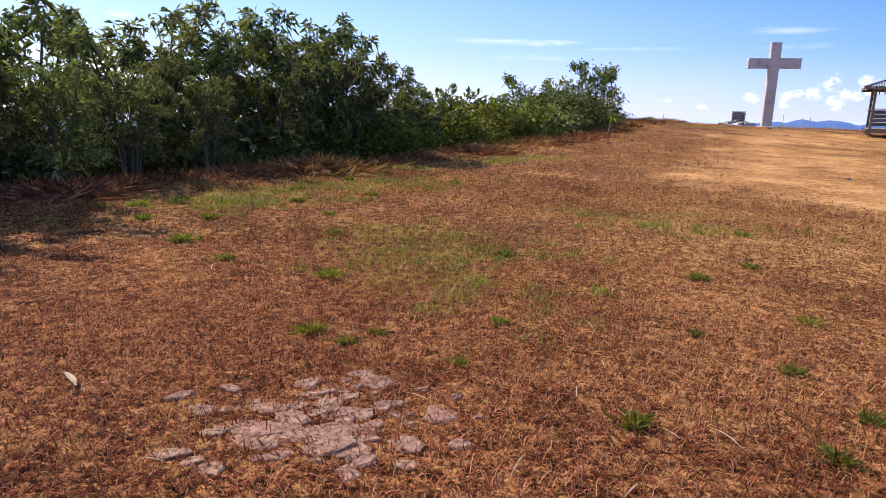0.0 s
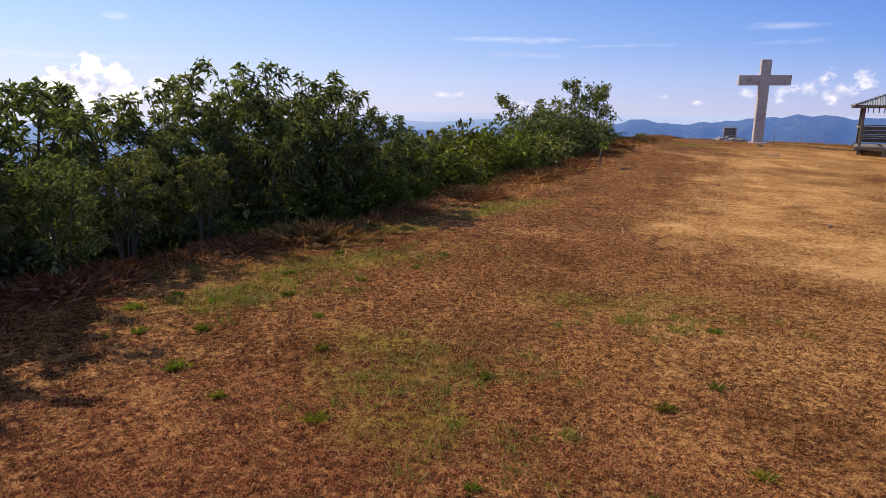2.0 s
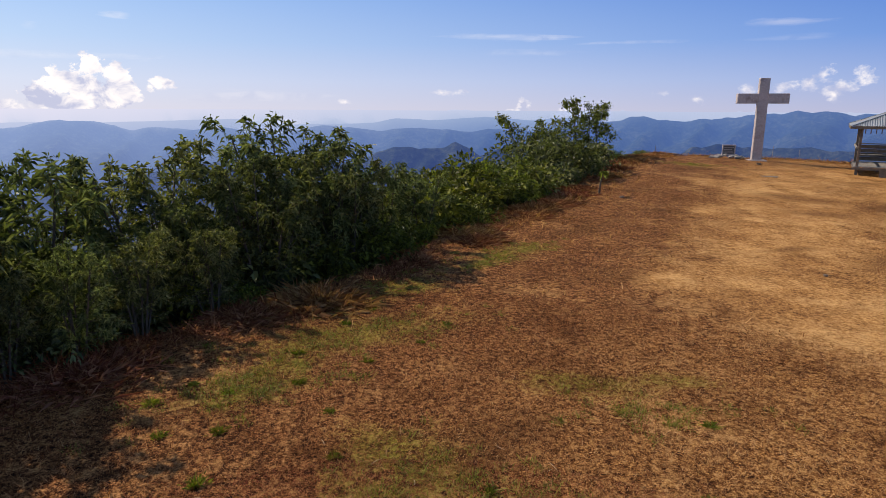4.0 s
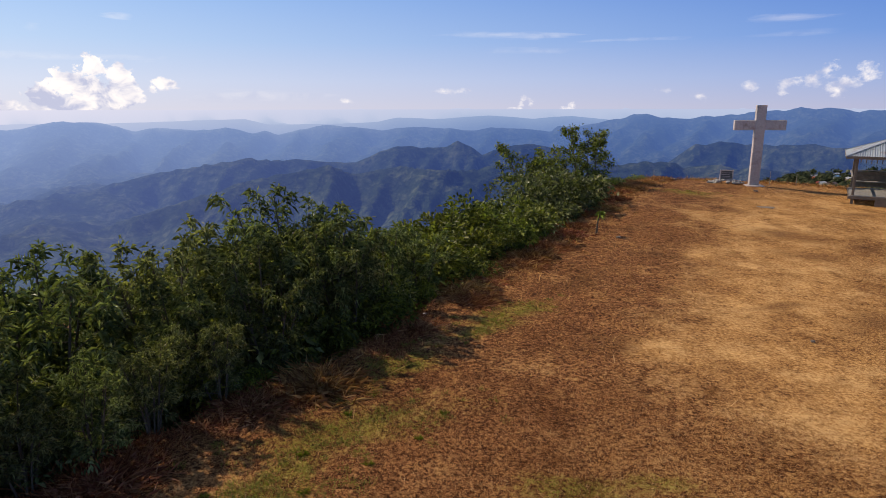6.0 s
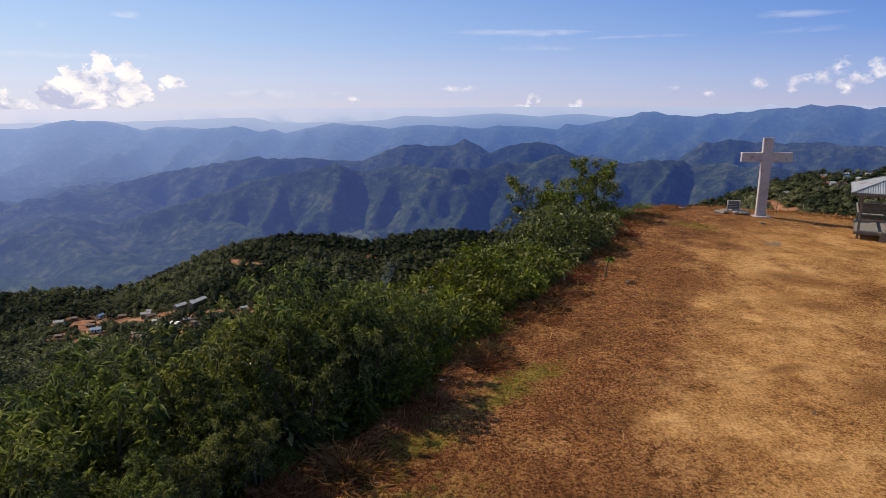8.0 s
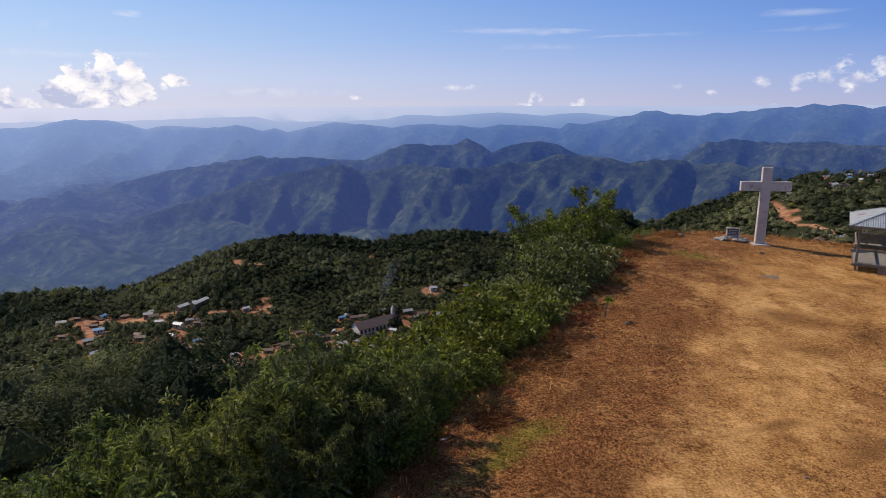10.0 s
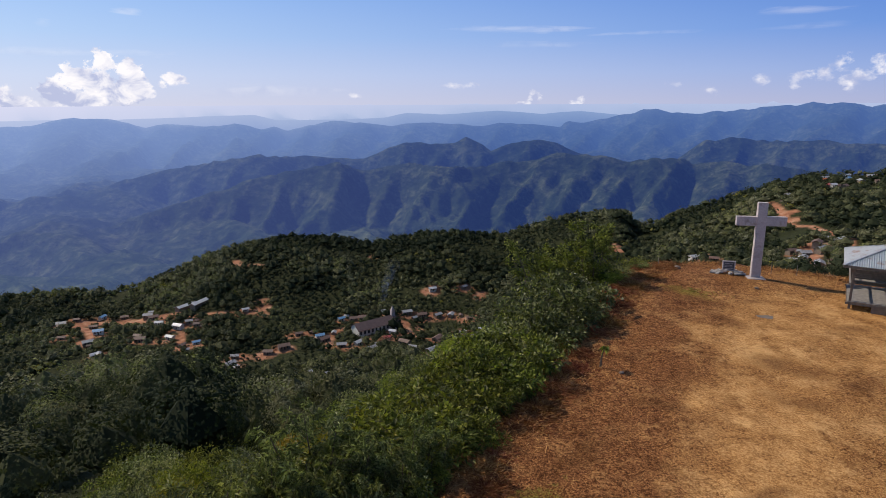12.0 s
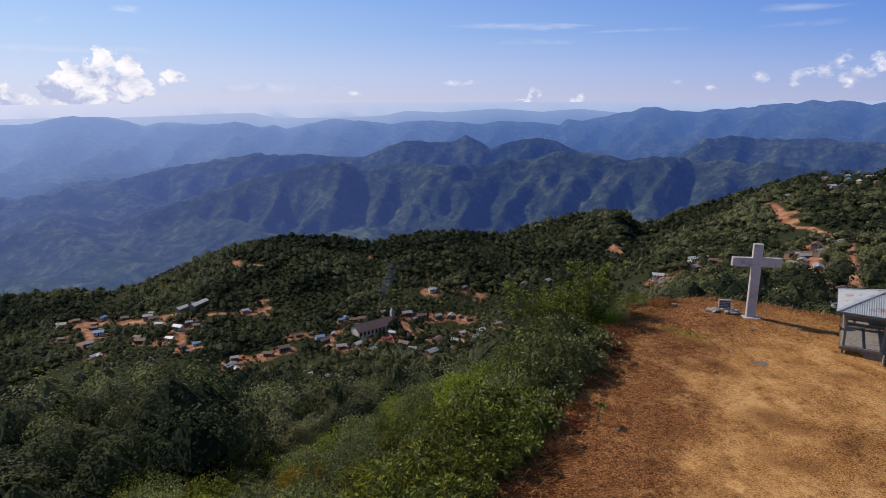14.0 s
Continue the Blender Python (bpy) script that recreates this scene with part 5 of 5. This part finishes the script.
def walls(long, wide, eave, rise, sink):
    bm = bmesh.new()
    a, b = long / 2, wide / 2
    outline = ((-b, -sink), (b, -sink), (b, eave), (0, eave + rise), (-b, eave))
    ends = [[bm.verts.new((s * a, y, z)) for y, z in outline] for s in (-1, 1)]
    for i in range(5):
        j = (i + 1) % 5
        bm.faces.new((ends[0][i], ends[0][j], ends[1][j], ends[1][i]))
    bm.faces.new(ends[0][::-1])
    bm.faces.new(ends[1])
    bmesh.ops.recalc_face_normals(bm, faces=bm.faces)
    return bm


def cottage(roof, long, wide, eave, wall_mat):
    house = empty("house")
    part("wall", walls(long, wide, eave, wide * 0.24, 2.5), wall_mat, house)
    part("roof", gable(long, wide, eave + 0.02, wide * 0.24), ROOFS[roof], house)
    for x in (-long * 0.3, long * 0.25):
        block("window", dark_pane, house, x - 0.45, x + 0.45, -wide / 2 - 0.04, -wide / 2 + 0.05, 0.8, eave - 0.25)
    block("door", dark_pane, house, -0.45, 0.45, -wide / 2 - 0.05, -wide / 2 + 0.05, -0.1, eave - 0.2)
    return tagged(house, f"small village house with a {ROOF_WORDS[roof]} gable roof", "house", "village houses")


rng = np.random.RandomState(3)
sorts = {}
for x, y, roof in HOUSES:
    long = rng.choice((4.6, 5.6, 6.8)) if math.hypot(x, y) > 320 and x < 100 else rng.choice((5.0, 6.2)) if math.hypot(x, y) > 260 else rng.choice((3.4, 4.2))
    m = Matrix.Translation((x, y, ground_at(x, y) + 0.3)) @ Matrix.Rotation(rng.choice((0.2, 0.45, -0.35, 1.2, 0.7)) + rng.uniform(-0.2, 0.2), 4, "Z")
    key = (roof, long)
    if key in sorts:
        copy_sized(sorts[key], m)
    else:
        sorts[key] = place_as(cottage(roof, long, long * 0.62, min(2.5, long * 0.36), pale_wall if roof in (2, 3) else plank), m)

# sheds and kitchens beside them
for x, y, roof in HOUSES[::2]:
    sx, sy = x + rng.uniform(-10, 10), y + rng.uniform(-9, 9)
    m = Matrix.Translation((sx, sy, ground_at(sx, sy) + 0.15)) @ Matrix.Rotation(rng.uniform(0, 3.1), 4, "Z")
    key = (int(rng.choice((0, 1, 1))), 3.4)
    if key in sorts:
        copy_sized(sorts[key], m)
    else:
        sorts[key] = tagged(place_as(cottage(key[0], 3.4, 2.6, 1.9, plank), m), f"small shed with a {ROOF_WORDS[key[0]]} roof by the houses", "shed", "village sheds")

# the long church with its small white steeple
church_roof = worn("church_roof", (0.10, 0.065, 0.06), (0.17, 0.11, 0.10), 1.0, 0.75, 0.1)
church = empty("church", Matrix.Translation((-53, 403, ground_at(-53, 403) + 0.6)) @ Matrix.Rotation(radians(37), 4, "Z"))
part("wall", walls(31, 11, 4.6, 3.4, 4.0), pale_wall, church)
part("roof", gable(31, 11, 4.62, 3.4, 0.8, 0.2), church_roof, church, "dull brown sheet roof")
for i in range(10):
    part("window", box(bmesh.new(), -14 + i * 3 - 0.7, -14 + i * 3 + 0.7, -5.56, -5.4, 1.2, 3.6), dark_pane, church)
block("steeple", white_paint, church, 13.2, 15.7, -1.3, 1.3, 6.0, 11.2, 0.1, "white steeple")
bm = bmesh.new()
bmesh.ops.create_cone(bm, cap_ends=True, segments=4, radius1=1.9, radius2=0.05, depth=3.4, matrix=Matrix.Translation((14.45, 0, 12.9)) @ Matrix.Rotation(radians(45), 4, "Z"))
part("spire", bm, white_paint, church)
tagged(church, "long village church with a brown roof and white steeple", "church")
for x, y, turn in ((-210, 460, 62), (-199, 460, 72)):
    hall = empty("long_house", Matrix.Translation((x, y, ground_at(x, y) + 0.3)) @ Matrix.Rotation(radians(turn), 4, "Z"))
    part("wall", walls(16, 5, 2.6, 1.0, 2.5), plank, hall)
    part("roof", gable(16, 5, 2.62, 1.0), ROOFS[2], hall)
    tagged(hall, "long narrow house with a pale tin roof", "house", "village houses")


# thin blue smoke of a cooking fire between the houses
haze_blue, k, bsdf, place, out = material("thin_smoke", 1.0)
veil = k.add("ShaderNodeMixShader")
clear = k.add("ShaderNodeBsdfTransparent")
bsdf.inputs["Base Color"].default_value = (0.55, 0.64, 0.85, 1)
bsdf.inputs["Specular IOR Level"].default_value = 0.0
rise = k.add("ShaderNodeSeparateXYZ")
k.link(place, rise.inputs[0])
k.link(k.math("MULTIPLY", k.span(k.noise(place, 0.16, 4.0, 0.6), 0.40, 0.75, 0.0, 0.20), k.span(rise.outputs[2], 2.0, 36.0, 1.0, 0.08)), veil.inputs[0])
k.link(clear.outputs[0], veil.inputs[1])
k.link(bsdf.outputs[0], veil.inputs[2])
k.link(veil.outputs[0], out.inputs[0])
rng = np.random.RandomState(17)
bm = bmesh.new()
for i in range(9):
    f = i / 8
    spot = Matrix.Translation((9 * f * f + rng.uniform(-0.8, 0.8), rng.uniform(-1, 1), 2 + 30 * f)) @ Matrix.Diagonal((1.4 + 3.4 * f, 1.4 + 3.0 * f, 2.6 + 2.8 * f, 1))
    bmesh.ops.create_icosphere(bm, subdivisions=3, radius=1.0, matrix=spot)
for face in bm.faces:
    face.smooth = True
smoke = part("smoke", bm, haze_blue)
smoke.matrix_basis = Matrix.Translation((-53, 460, ground_at(-53, 460)))
tagged(smoke, "thin blue smoke rising between the village houses", "smoke", kind="stuff")


# ---- dry grass, tufts and stones near the start ----
def blades_of(name, label, spots, long, wide, seed, mat, lay=1.2, kind="stuff"):
    rng = np.random.RandomState(seed)
    count = len(spots)
    z = height(spots[:, 0], spots[:, 1])
    root = np.stack([spots[:, 0], spots[:, 1], z - 0.004], 1)
    turn = rng.uniform(0, 2 * math.pi, count)
    rise = np.abs(rng.normal(0, 1.0, count)) / lay
    way = np.stack([np.cos(turn), np.sin(turn), rise], 1)
    way /= np.linalg.norm(way, axis=1, keepdims=True)
    side = np.stack([-np.sin(turn), np.cos(turn), rng.normal(0, 0.3, count)], 1)
    size = (long * rng.gamma(4, 0.25, count))[:, None]
    half = wide * rng.uniform(0.6, 1.4, (count, 1)) / 2
    tip = root + way * size
    tip[:, 2] = np.maximum(tip[:, 2] - size[:, 0] * 0.12, root[:, 2] + 0.006)
    bend = root + way * size * 0.5 + [0, 0, 0.008]
    verts = np.stack([root + side * half, bend + side * half * 0.8, tip, bend - side * half * 0.8, root - side * half], 1).reshape(-1, 3)
    at = np.arange(count)[:, None] * 5
    faces = np.concatenate([at + [0, 1, 3], at + [0, 3, 4], at + [1, 2, 3]])
    return tagged(net(name, verts, faces, (mat,)), label, "grass", kind=kind)


def on_top(spots, inset=0.1):
    return spots[beyond_rim(spots[:, 0], spots[:, 1]) < -inset]


near_spots = on_top(np.concatenate([scatter(70000, 1.2, 4.2, -44, 44, 21), scatter(36000, 4.2, 5.6, -43, 43, 24)]))
next_spots = on_top(scatter(68000, 5.5, 11, -42, 42, 22))
wide_spots = on_top(scatter(40000, 11, 30, -40, 40, 23))
for spots in (near_spots, next_spots, wide_spots):
    dust = np.maximum(blot(spots[:, 0], spots[:, 1], BARE), strip(spots[:, 0], spots[:, 1], PATH, 2.4)) * 1.1
    chance = np.random.RandomState(5)
    spots = spots[chance.uniform(size=len(spots)) > dust]
    far_off = float(np.hypot(spots[:, 0], spots[:, 1]).mean())
    reddish = ease(spots[:, 0] * 0.86 - spots[:, 1] * 0.42 + 4.0 * fbm(spots[:, 0], spots[:, 1], 6, 4, 34), 6.0, -5.0) * 0.9 > chance.uniform(size=len(spots))
    for pick, mat, words in ((reddish, dry_blade, "short trampled dry grass, rust brown"), (~reddish, straw_blade, "short trampled dry grass, pale straw")):
        blades_of("dry_grass", words, spots[pick], 0.032 + 0.0026 * far_off, 0.0016 + 0.0006 * far_off, int(far_off * 10), mat)
rng = np.random.RandomState(11)
green_spots = []
for cx, cy, along, across, turn in TURF:
    count = int(1500 * along * across) + 250
    hubs = rng.normal(0, 0.55, (max(4, count // 45), 2))[rng.randint(0, max(4, count // 45), count)]
    u, v = hubs[:, 0] * along + rng.normal(0, 0.06, count), hubs[:, 1] * across + rng.normal(0, 0.06, count)
    c, s = math.cos(radians(turn)), math.sin(radians(turn))
    green_spots.append(np.stack([cx + u * c - v * s, cy + u * s + v * c], 1))
green_spots = on_top(np.concatenate(green_spots))
blades_of("green_grass", "sparse low green grass among the dry", green_spots, 0.06, 0.006, 77, green_blade, 0.8)

# cut and dried brush heaped along the rim
rng = np.random.RandomState(31)
heap_spots = []
for (ax, ay), (bx, by) in list(zip(RIM, RIM[1:]))[2:18]:
    length = math.hypot(bx - ax, by - ay)
    count = int((1400 if ay < 16 else 900) * length)
    f = rng.uniform(0, 1, count)
    out = rng.normal(-0.15, 0.45 if ay < 16 else 0.6, count)
    heap_spots.append(np.stack([ax + f * (bx - ax) - out * (by - ay) / length, ay + f * (by - ay) + out * (bx - ax) / length], 1))
heap_spots = np.concatenate(heap_spots)
heap_spots = heap_spots[fbm(heap_spots[:, 0], heap_spots[:, 1], 1.6, 3, 71) + rng.normal(0, 0.2, len(heap_spots)) > -0.05]
close_by = heap_spots[:, 1] < 15
blades_of("dry_brush", "dried brown brush and long grass along the drop", heap_spots[close_by], 0.20, 0.011, 78, dry_blade, 1.7)
pale = rng.uniform(size=len(heap_spots)) < 0.14
blades_of("dry_brush", "dried rust-brown brush along the far rim", heap_spots[~close_by & ~pale], 0.24, 0.020, 79, dry_blade, 2.0)
blades_of("dry_brush", "bleached long straw along the far rim", heap_spots[~close_by & pale], 0.22, 0.016, 80, straw_blade, 2.0)
